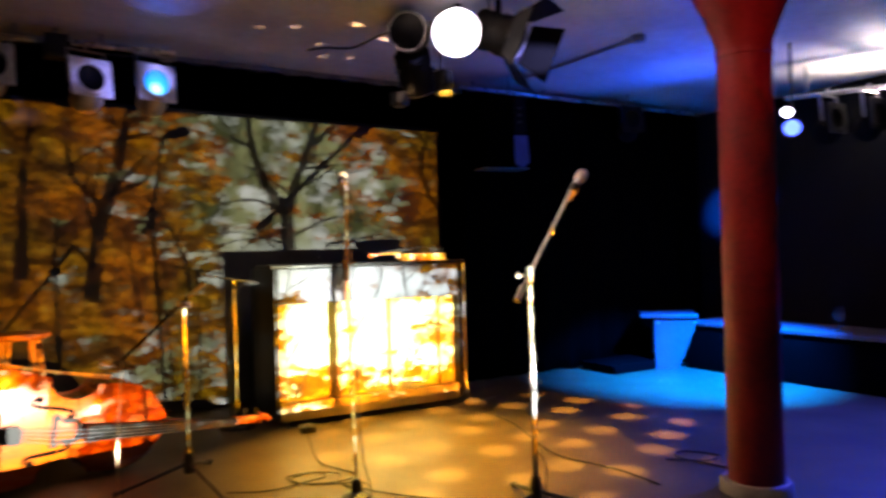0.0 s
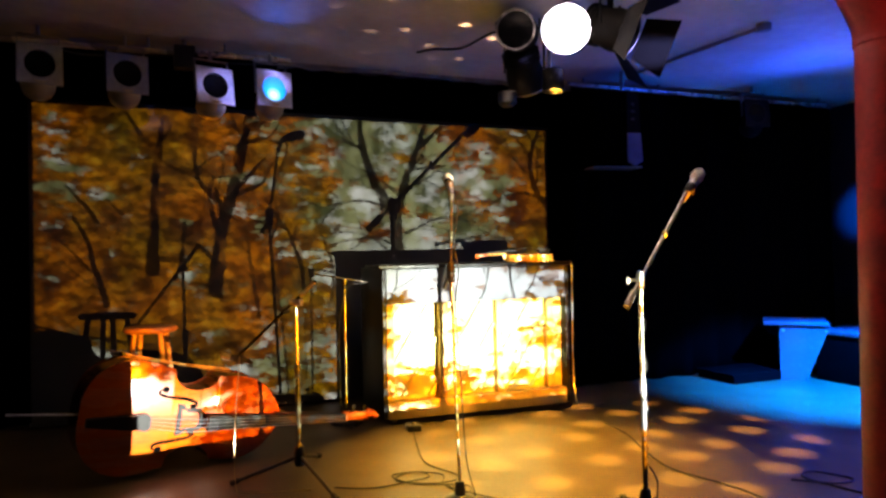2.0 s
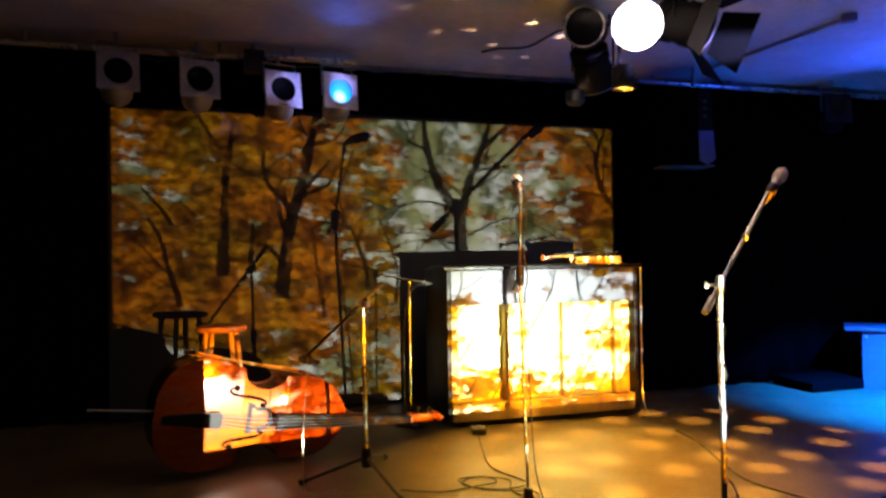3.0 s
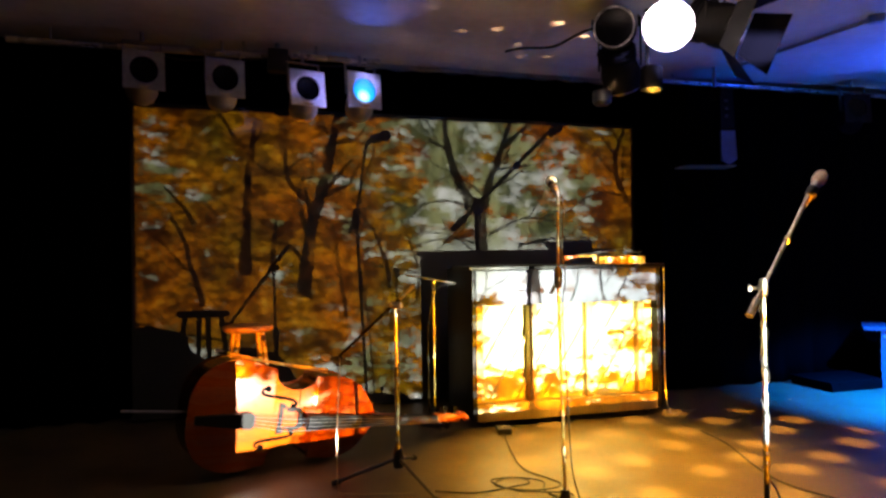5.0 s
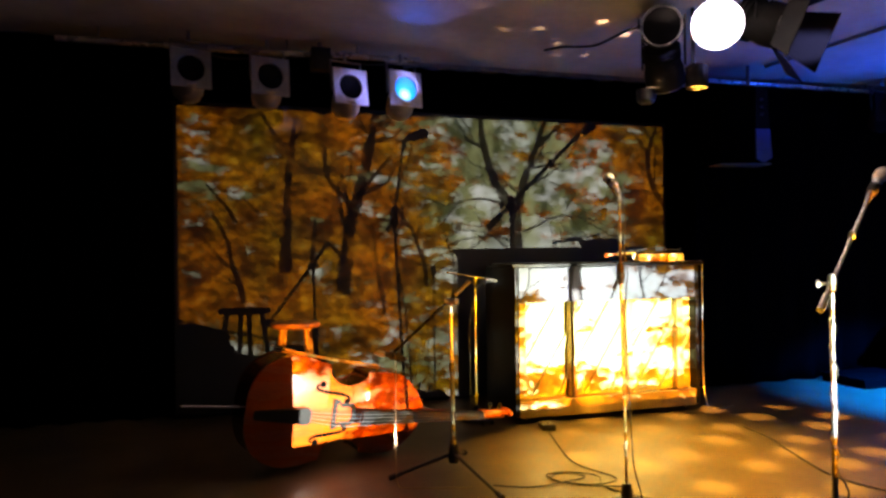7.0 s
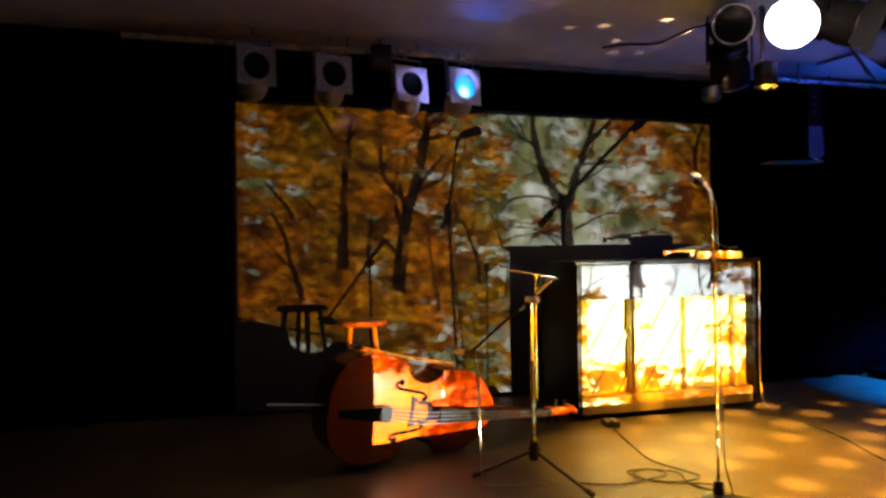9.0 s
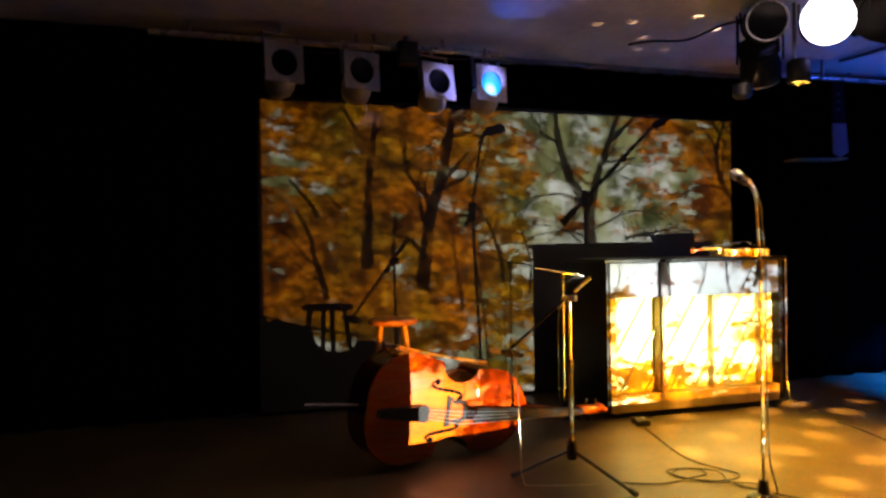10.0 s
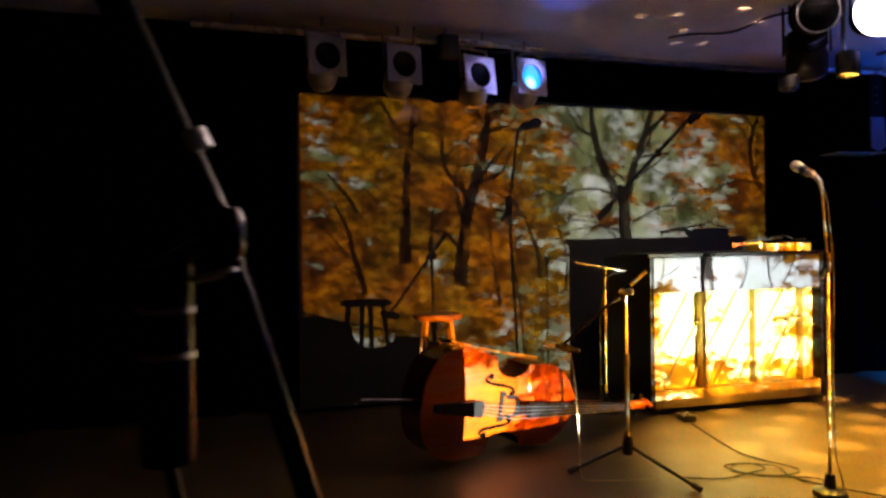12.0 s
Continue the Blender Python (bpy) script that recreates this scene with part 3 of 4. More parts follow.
def fiddle(ob, scale, depth, top, rib, neck_len, board0, board1, scale_w=1.0):
    """Body, neck and fittings of a bass or a violin: x to the scroll, -y the face."""
    prof = smooth_profile([(x, w * scale_w) for x, w in FIDDLE], 4)
    part("top_plate", plate_bm(prof, scale, 0.0, 0.035, -1, 0.008), top, ob)
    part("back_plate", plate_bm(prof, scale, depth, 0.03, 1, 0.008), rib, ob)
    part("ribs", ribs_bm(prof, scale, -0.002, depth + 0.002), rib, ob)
    S = scale
    # f-holes: slim S-shaped black inlays, painted shade in place of real openings
    for sg in (-1, 1):
        line = [(-0.075, 0.175), (-0.1, 0.172), (-0.108, 0.155), (-0.085, 0.138), (-0.03, 0.128), (0.03, 0.12), (0.08, 0.108), (0.1, 0.09), (0.09, 0.072), (0.075, 0.075)]
        bm = bmesh.new()
        pr = None
        sm = smooth_profile(line, 4)

        def on_top(x, z):
            w_ = outline_half(prof, x) + 0.006
            return -0.035 * (1 - min(1.0, abs(z / w_)) ** 2.2) - 0.004

        for i, (x, z) in enumerate(sm):
            z *= 0.92
            w = 0.003 + 0.006 * math.sin(math.pi * i / (len(sm) - 1))
            x2, z2 = sm[min(i + 1, len(sm) - 1)]
            x1, z1 = sm[max(i - 1, 0)]
            dx, dz = x2 - x1, (z2 - z1) * 0.92
            ln = math.hypot(dx, dz)
            v = [bm.verts.new(((x - d * w * dz / ln) * S, on_top(x, z) * S, sg * (z + d * w * dx / ln) * S)) for d in (-1, 1)]
            if pr:
                bm.faces.new((pr[0], pr[1], v[1], v[0]))
            pr = v
        for cx, cz, r in ((-0.075, 0.16, 0.018), (0.08, 0.07, 0.014)):
            bmesh.ops.create_circle(bm, cap_ends=True, segments=14, radius=r * S, matrix=pose(cx * S, (on_top(cx, cz) - 0.001) * S, sg * cz * S, 90))
        part("f_hole", bm, M_CLOTH, ob, "flat black f-shape for the shade in the sound hole", False)
    bm = bmesh.new()
    edge = ((-0.085, 0), (0.085, 0), (0.08, 0.03), (0.06, 0.045), (0.062, 0.085), (0.06, 0.125), (0.03, 0.145), (-0.03, 0.145), (-0.06, 0.125), (-0.062, 0.085), (-0.06, 0.045), (-0.08, 0.03))
    rims = [[bm.verts.new((x * k * S, (0.07 + (z - 0.07) * k) * S, h * S)) for x, z in edge] for k, h in ((1, -0.009), (0.66, -0.009), (0.66, 0.009), (1, 0.009))]
    for p_, q_ in zip(rims, rims[1:] + rims[:1]):
        for i in range(len(edge)):
            j = (i + 1) % len(edge)
            bm.faces.new((p_[i], p_[j], q_[j], q_[i]))
    bmesh.ops.recalc_face_normals(bm, faces=bm.faces[:])
    # the bridge's shade is put into its colour, hence ebony black
    br = part("bridge", bm, M_EBONY, ob, "bridge with an opening, coloured black for shade")
    br.matrix_basis = pose(0, -0.034 * S, 0) @ Matrix(((0, 1, 0, 0), (0, 0, -1, 0), (1, 0, 0, 0), (0, 0, 0, 1)))
    # tailpiece, fingerboard, neck
    part("tailpiece", b_plate([(-0.46 * S, -0.02 * S), (-0.17 * S, -0.045 * S), (-0.15 * S, -0.03 * S), (-0.15 * S, 0.03 * S), (-0.17 * S, 0.045 * S), (-0.46 * S, 0.02 * S)], -0.1 * S, -0.075 * S), M_EBONY, ob, "black ebony tailpiece")
    bm = bmesh.new()
    pr = None
    for i in range(9):
        t = i / 8
        x, w, y = board0 + (board1 - board0) * t, 0.043 - 0.02 * t, -0.13 + 0.085 * t
        ring = [bm.verts.new((x * S, (y + dy) * S, dz * w * S)) for dy, dz in ((0.02, -1), (-0.004, -0.95), (-0.014, 0), (-0.004, 0.95), (0.02, 1))]
        if pr:
            for j in range(5):
                bm.faces.new((pr[j], pr[(j + 1) % 5], ring[(j + 1) % 5], ring[j]))
        else:
            bm.faces.new(ring)
        pr = ring
    bm.faces.new(pr[::-1])
    bmesh.ops.recalc_face_normals(bm, faces=bm.faces[:])
    part("fingerboard", bm, M_EBONY, ob, "black ebony fingerboard")
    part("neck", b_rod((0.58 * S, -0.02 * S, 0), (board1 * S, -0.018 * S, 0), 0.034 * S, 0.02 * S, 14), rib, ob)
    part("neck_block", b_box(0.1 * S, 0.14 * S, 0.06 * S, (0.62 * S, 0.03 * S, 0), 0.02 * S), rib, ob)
    bx = board1
    part("peg_box", b_box(0.2 * S, 0.05 * S, 0.055 * S, ((bx + 0.1) * S, 0.0, 0), 0.012 * S), M_VARNISH, ob)
    bm = bmesh.new()
    pr = []
    for i in range(30):
        a, r = i * 0.42, 0.05 * (1 - i / 36)
        pr.append(((bx + 0.22 + r * math.cos(a - 1.6)) * S, (0.02 + r * math.sin(a - 1.6)) * S, (0.0 + 0.0009 * i) * S))
    part("scroll", b_tube(pr, 0.016 * S, 8, None, 2), M_VARNISH, ob)
    for k in range(4):
        z = 0.06 if k % 2 else -0.06
        x = (bx + 0.04 + 0.04 * k) * S
        part("tuning_peg", b_rod((x, 0.0, z * 0.3 * S), (x, 0.0, z * 0.9 * S), 0.006 * S, 0.005 * S, 8, b_box(0.026 * S, 0.01 * S, 0.024 * S, (x, 0, z * 1.0 * S), 0.006 * S)), M_EBONY, ob)
    for k in range(4):
        z = (k - 1.5)
        part("string", b_tube([(-0.16 * S, -0.1 * S, z * 0.016 * S), (0, -0.178 * S, z * 0.022 * S), (bx * S, -0.062 * S, z * 0.009 * S)], 0.0016 * S, 5, None, 1), M_STEEL, ob)


# double bass lying on its side
ax = Vector((0.66, 0.75, -0.145)).normalized()
face = Vector((0.75, -0.66, -0.07))
face = (face - ax * face.dot(ax)).normalized()
up = ax.cross(-face).normalized()
BASS = Matrix.Translation((-2.05, 3.74, 0.298)) @ Matrix((ax, -face, up)).transposed().to_4x4()
bass = thing("double_bass", BASS, "orange varnished double bass lying on its side on the floor", "double bass")
fiddle(bass, 1.0, 0.2, M_VARNISH, M_RIB_SHADED, 0.5, 0.14, 1.05, 0.9)
part("end_pin", b_rod((-0.78, 0.1, 0), (-0.47, 0.1, 0), 0.006), M_STEEL, bass, "thin steel end pin")

# bow across the bass
bow = thing("bow", Matrix.Identity(4), "slim wooden bow resting on the double bass", "bow")
p, q = Vector((-2.325, 3.585, 0.683)), Vector((-1.84, 3.97, 0.528))
part("stick", b_tube([p, p.lerp(q, 0.5) + Vector((0, 0, -0.012)), q], 0.0055, 8), M_MAPLE, bow)
part("hair", b_tube([p + Vector((0.004, -0.01, -0.018)), q + Vector((0.004, -0.01, -0.015))], 0.0018, 5, None, 1), M_MAPLE, bow)
part("frog", b_box(0.06, 0.012, 0.024, p.lerp(q, 0.08) + Vector((0.002, -0.004, -0.01)), 0.003, Matrix.Rotation(0.68, 4, "Z")), M_EBONY, bow)

# violin on the piano's lid
vl, vr = Vector((-0.63, 5.27, 0)), Vector((-0.03, 5.53, 0))
vx = (vl - vr).normalized()
vm = Matrix.Translation(vr + vx * 0.178 + Vector((0, 0, piano_top + 0.053))) @ Matrix((vx, Vector((0, 0, -1)), -vx.cross(Vector((0, 0, 1))))).transposed().to_4x4()
if vm.determinant() < 0:
    vm = vm @ Matrix.Diagonal((1, 1, -1, 1))
violin = thing("violin", vm, "amber varnished violin lying on the piano lid", "violin")
fiddle(violin, 0.325, 0.15, M_VIOLIN, M_VIOLIN, 0.4, 0.14, 1.05, 1.0)

# wooden stool behind the bass
stool = thing("stool", pose(-2.49, 4.21, 0, 0, 0, 20), "round honey-coloured wooden stool behind the double bass", "stool")
part("seat", b_lathe([(0, 0.712), (0.14, 0.712), (0.154, 0.72), (0.158, 0.732), (0.152, 0.745), (0.14, 0.75), (0, 0.747)], 32), M_STOOL, stool)
for k in range(4):
    a = math.pi / 4 + k * math.pi / 2
    c, sn = math.cos(a), math.sin(a)
    part("leg", b_rod((0.2 * c, 0.2 * sn, 0), (0.105 * c, 0.105 * sn, 0.716), 0.0135, 0.016, 14), M_STOOL, stool)
for k in range(4):
    a, b = math.pi / 4 + k * math.pi / 2, math.pi / 4 + (k + 1) * math.pi / 2
    r, z = (0.17, 0.25) if k % 2 else (0.15, 0.4)
    part("rung", b_rod((r * math.cos(a), r * math.sin(a), z), (r * math.cos(b), r * math.sin(b), z), 0.011), M_STOOL, stool)


# ---- microphone stands ----
def tripod(ob, x, y, feet, z, mat_):
    part("hub", b_lathe([(0, z - 0.05), (0.026, z - 0.05), (0.032, z - 0.02), (0.028, z + 0.03), (0.018, z + 0.07), (0, z + 0.07)], 16, pose(x, y, 0)), mat_, ob)
    for fx, fy in feet:
        a, b = Vector((x, y, z)), Vector((fx, fy, 0.018))
        lg = part("leg", b_rod(a + (b - a) * 0.06, b, 0.0095), mat_, ob)
        part("rubber_foot", b_rod(b - (b - a).normalized() * 0.03, b + (b - a).normalized() * 0.015, 0.014), M_RUBBER, lg)


def round_base(ob, x, y, r, mat_):
    part("base", b_lathe([(0, 0), (r, 0), (r, 0.012), (r * 0.93, 0.024), (r * 0.35, 0.04), (0.026, 0.062), (0.02, 0.1), (0, 0.1)], 32, pose(x, y, 0)), mat_, ob)


def clutch(ob, at, r=0.019):
    part("clutch", b_lathe([(0, -0.035), (r * 0.8, -0.035), (r, -0.02), (r, 0.02), (r * 0.8, 0.035), (0, 0.035)], 16, Matrix.Translation(at)), M_BLACK, ob)


def microphone(at, way, label, big=1.0, body=M_BLACK, head=M_GRILLE):
    way = Vector(way).normalized()
    m = Matrix.Translation(at) @ way.to_track_quat("Z", "Y").to_matrix().to_4x4()
    mic = thing("microphone", m, label, "microphone", "stage microphones")
    part("handle", b_lathe([(0, -0.1), (0.011, -0.1), (0.012, -0.09), (0.018 * big, 0.03), (0, 0.035)], 18), body, mic)
    part("grille", b_lathe([(0.018 * big, 0.03), (0.025 * big, 0.045), (0.026 * big, 0.06), (0.023 * big, 0.085), (0.013 * big, 0.1), (0, 0.103)], 20), head, mic, "silver wire-mesh head")
    part("clip", b_lathe([(0.021, -0.05), (0.023, -0.05), (0.023, 0.0), (0.021, 0.0)], 16), M_RUBBER, mic)
    return mic


# low boom stand on a tripod, beside the bass
sa = thing("boom_stand", Matrix.Identity(4), "brass-lit chrome boom stand on a black tripod", "stand", "microphone stands")
A0 = Vector((-1.345, 3.762, 0))
tripod(sa, A0.x, A0.y, ((-1.63, 3.575), (-1.03, 3.42), (-1.36, 4.09)), 0.11, M_BLACK)
part("lower_tube", b_rod(A0 + Vector((0, 0, 0.12)), A0 + Vector((0, -0.01, 0.56)), 0.0125), M_BLACK, sa)
part("upper_tube", b_rod(A0 + Vector((0, -0.008, 0.5)), A0 + Vector((0, -0.02, 0.91)), 0.0075), M_WARMLIT_CHROME, sa)
clutch(sa, A0 + Vector((0, -0.01, 0.56)), 0.017)
J = Vector((-1.345, 3.74, 0.922))
part("pivot", b_rod(J + Vector((-0.03, 0.01, 0)), J + Vector((0.035, -0.01, 0)), 0.017), M_STEEL, sa)
tip_up, tip_dn = J + Vector((0.11, 0.004, 0.112)), J + Vector((-0.32, -0.005, -0.277))
part("boom", b_rod(tip_up, tip_dn, 0.0075), M_STAND, sa)
part("boom_collar", b_rod(J.lerp(tip_dn, 0.12), J.lerp(tip_dn, 0.2), 0.011), M_CHROME, sa)
part("counterweight", b_rod(tip_up + (tip_dn - tip_up) * 0.01, tip_up + (tip_dn - tip_up) * 0.2, 0.0105), M_WARMLIT_CHROME, sa, "brass-coloured sleeve")
microphone(tip_dn + Vector((-0.02, 0.0, -0.02)), (-0.7, 0.15, 0.1), "small black microphone on the low boom stand", 0.7, M_BLACK, M_STEEL)
tagged(part("microphone_cable", b_tube([tip_dn, (-1.63, 3.66, 0.6), (-1.6, 3.56, 0.42), (-1.585, 3.505, 0.2), (-1.57, 3.49, 0.02), (-1.5, 3.47, 0.006), (-1.2, 3.55, 0.006)], 0.0022, 6), M_WARMLIT_CHROME), "thin pale cable hanging from the boom stand", "cable", "cables")

# thin stand beside the piano
sb = thing("short_stand", Matrix.Identity(4), "thin chrome stand with a short cross bar, beside the piano", "stand", "microphone stands")
B0 = Vector((-1.47, 4.95, 0))
round_base(sb, B0.x, B0.y, 0.12, M_BLACK)
part("tube", b_rod(B0 + Vector((0, 0, 0.08)), B0 + Vector((0, 0, 0.98)), 0.006), M_WARMLIT_CHROME, sb)
part("head", b_lathe([(0, 0.94), (0.01, 0.94), (0.021, 0.985), (0.021, 1.0), (0, 1.005)], 14, Matrix.Translation(B0)), M_CHROME, sb)
part("cross_bar", b_rod(B0 + Vector((-0.2, -0.02, 1.04)), B0 + Vector((0.14, 0.09, 0.975)), 0.006), M_CHROME, sb)
tagged(part("stand_cable", b_tube([B0 + Vector((0.13, 0.08, 0.97)), B0 + Vector((0.03, -0.03, 0.94)), B0 + Vector((-0.03, -0.03, 0.7)), B0 + Vector((-0.035, -0.03, 0.4)), B0 + Vector((-0.02, -0.04, 0.05)), B0 + Vector((0.1, -0.2, 0.006))], 0.003, 6), M_RUBBER), "thin cable hanging beside the chrome stand", "cable", "cables")

# straight stand before the piano
sc_ = thing("straight_stand", Matrix.Identity(4), "tall straight chrome stand on a round black base", "stand", "microphone stands")
C0, CK, CT = Vector((-0.448, 3.49, 0)), Vector((-0.463, 3.435, 1.08)), Vector((-0.466, 3.505, 1.41))
round_base(sc_, C0.x, C0.y, 0.075, M_BLACK)
part("lower_tube", b_rod(C0 + Vector((0, 0, 0.08)), CK, 0.0072), M_WARMLIT_CHROME, sc_)
part("grip_clutch", b_lathe([(0, -0.05), (0.014, -0.05), (0.019, -0.03), (0.019, 0.025), (0.013, 0.045), (0, 0.045)], 16, Matrix.Translation(CK)), M_BLACK, sc_)
part("clutch_lever", b_rod(CK, CK + Vector((-0.03, -0.02, -0.075)), 0.0075, 0.009, 10), M_BLACK, sc_)
part("arm", b_rod(CK - (CT - CK) * 0.12, CT, 0.006), M_WARMLIT_CHROME, sc_)
part("gooseneck", b_tube([CT, CT + Vector((-0.004, 0.025, 0.045)), CT + Vector((-0.015, 0.07, 0.075)), CT + Vector((-0.025, 0.1, 0.088))], 0.0095, 10), M_STEEL, sc_)
for f_ in (0.2, 0.5, 0.8):
    part("neck_ring", b_rod(CT + Vector((-0.02 * f_, 0.09 * f_, 0.02 + 0.075 * f_)), CT + Vector((-0.024 * f_, 0.1 * f_, 0.028 + 0.078 * f_)), 0.013), M_STEEL, sc_)
microphone(CT + Vector((-0.04, 0.16, 0.11)), (-0.22, 1.0, 0.4), "vocal microphone with a silver head tilted on the straight stand", 1.05, M_STEEL)
tagged(part("microphone_cable", b_tube([CT + Vector((-0.025, 0.09, 0.08)), CT + Vector((0.022, 0.03, -0.02)), CK + Vector((0.016, 0.012, 0.12)), CK + Vector((0.03, 0.03, 0.0)), CK + Vector((0.02, -0.012, -0.15)), C0 + Vector((0.014, -0.012, 0.6)), C0 + Vector((0.03, 0.02, 0.2)), C0 + Vector((0.06, 0.05, 0.006)), C0 + Vector((-0.1, 0.2, 0.006))], 0.0035, 6), M_RUBBER), "black cable wound down the straight stand", "cable", "cables")

# boom stand wound with a cable
sd = thing("vocal_stand", Matrix.Identity(4), "tall chrome microphone stand with an angled arm", "stand", "microphone stands")
D0 = Vector((0.37, 3.27, 0))
tripod(sd, D0.x, D0.y, ((0.12, 3.02), (0.72, 3.22), (0.3, 3.6)), 0.1, M_BLACK)
part("lower_tube", b_rod(D0 + Vector((0, 0, 0.1)), D0 + Vector((0, 0, 0.62)), 0.0115), M_BLACK, sd)
part("upper_tube", b_rod(D0 + Vector((0, 0, 0.34)), D0 + Vector((-0.004, -0.006, 1.03)), 0.0098), M_CHROME, sd)
DJ = Vector((0.365, 3.262, 1.04))
DM = Vector((0.63, 3.61, 1.46))
part("pivot", b_lathe([(0, -0.035), (0.014, -0.03), (0.018, 0.0), (0.013, 0.035), (0, 0.04)], 14, Matrix.Translation(DJ)), M_STEEL, sd)
part("wing_screw", b_rod(DJ, DJ + Vector((-0.045, 0.0, 0.0)), 0.005, None, 8, b_box(0.01, 0.022, 0.028, DJ + Vector((-0.05, 0, 0)), 0.004)), M_STEEL, sd)
dn = DJ + (DJ - DM).normalized() * 0.15
part("arm", b_rod(dn, DM - (DM - DJ).normalized() * 0.05, 0.0085), M_CHROME, sd)
part("arm_end", b_rod(dn, dn + (DM - DJ).normalized() * 0.08, 0.015), M_CHROME, sd)
kn = DJ.lerp(DM, 0.46)
part("arm_knob", b_lathe([(0, -0.016), (0.013, -0.016), (0.016, 0), (0.013, 0.016), (0, 0.016)], 12, Matrix.Translation(kn)), M_CHROME, sd)
microphone(DM + Vector((0.01, 0.015, 0.0)), (0.5, 0.45, 0.75), "silver-headed vocal microphone on the angled arm", 1.15, M_STEEL)
wind = []
for k in range(28):
    a, z = k * 0.9, 1.02 - k * 0.027
    wind.append(D0 + Vector((0.0125 * math.cos(a * 1.1), 0.0125 * math.sin(a * 1.1), z)))
wind += [D0 + Vector((0.05, 0.0, 0.2)), D0 + Vector((0.06, 0.02, 0.01)), D0 + Vector((0.3, -0.1, 0.006)), D0 + Vector((0.6, 0.1, 0.006))]
tagged(part("microphone_cable", b_tube(wind, 0.0042, 6, None, 3), M_RUBBER), "black cable wound round the vocal stand", "cable", "cables")

# dark stand near the audience's seats
sn_ = thing("dark_stand", Matrix.Identity(4), "black leaning stand with worn steel clamps", "stand", "microphone stands")
NT, NB, NK, NL = Vector((-1.741, 0.395, 1.371)), Vector((-1.707, 0.42, 1.277)), Vector((-1.687, 0.432, 1.204)), Vector((-1.631, 0.462, 0.988))
down = NL + (NL - NK) * (NL.z - 0.02) / (NK.z - NL.z)
part("upper_tube", b_rod(NK, NT + (NT - NB) * 1.6, 0.013), M_STAND, sn_)
part("lower_tube", b_rod(NK, down, 0.0095), M_STAND, sn_)
part("collar", b_rod(NK + Vector((-0.004, 0, -0.03)), NK + Vector((-0.003, 0, -0.034)), 0.019, None, 18), M_STEEL, sn_)
part("clamp", b_rod(NB + (NB - NT).normalized() * 0.012, NB - (NB - NT).normalized() * 0.004, 0.0155), M_STEEL, sn_)
part("knob", b_lathe([(0, -0.02), (0.014, -0.02), (0.018, -0.01), (0.018, 0.012), (0.014, 0.02), (0, 0.02)], 16, Matrix.Translation(NK)), M_STAND, sn_)
leg0 = Vector((-1.722, 0.409, 1.131))
part("cylinder", b_rod(leg0 + Vector((0, 0, 0.05)), leg0 + Vector((0, 0, -0.1)), 0.02, None, 18), M_STAND, sn_)
for dz in (0.018, -0.016):
    part("ring", b_rod(leg0 + Vector((0, 0, dz)), leg0 + Vector((0, 0, dz - 0.005)), 0.0215, None, 18), M_STEEL, sn_)
part("brace", b_rod(leg0 + Vector((0, 0, 0.05)), NK, 0.007), M_STAND, sn_)
part("leg", b_rod(leg0 + Vector((0, 0, -0.1)), Vector((-1.5, 0.45, 0.012)), 0.005), M_STAND, sn_)
for fx, fy in ((down.x + 0.3, down.y + 0.25), (down.x - 0.1, down.y + 0.4), (down.x - 0.3, down.y + 0.05)):
    part("foot", b_rod(down, (fx, fy, 0.014), 0.011), M_STAND, sn_)

# ---- lights under the ceiling ----
bar = thing("lighting_bar", STAGE, "grey steel pipe carrying four round stage lamps", "pipe")
part("pipe", b_rod((-1.35, 5.33, 2.585), (0.34, 5.33, 2.585), 0.021), M_PIPE, bar)
part("pipe", b_rod((0.42, 5.33, 2.6), (1.06, 5.33, 2.6), 0.021), M_PIPE, bar)
for u in (-1.1, 0.1, 0.6):
    part("hanger", b_rod((u, 5.33, 2.59), (u, 5.33, CEIL), 0.01), M_STEEL, bar)
jb = thing("junction_box", STAGE, "black cable box clamped to the lighting pipe", "box")
part("case", b_box(0.14, 0.1, 0.16, (0.33, 5.3, 2.55), 0.012), M_BLACK, jb)
part("clamp", b_rod((0.33, 5.33, 2.6), (0.33, 5.33, CEIL), 0.018), M_STEEL, jb)
tagged(part("lamp_cable", b_tube([W(-0.5, 5.3, 2.56), W(-0.3, 5.31, 2.52), W(0.0, 5.32, 2.55), W(0.33, 5.3, 2.56), W(0.6, 5.31, 2.54), W(0.95, 5.3, 2.56)], 0.007, 6), M_RUBBER), "black cable looped along the lighting pipe", "cable", "cables")
rail = thing("ceiling_rail", STAGE, "thin grey curtain rail along the ceiling", "rail")
part("track", b_box(6.4, 0.03, 0.035, (4.2, 5.66, CEIL - 0.02), 0.004), M_STEEL, rail)
part("pipe", b_rod((3.44, 5.37, 2.62), (6.6, 5.37, 2.62), 0.02), M_PIPE, rail)
for u in (3.6, 4.4, 5.35, 6.4):
    part("pipe_hanger", b_rod((u, 5.37, 2.62), (u, 5.37, CEIL), 0.012), M_STEEL, rail)


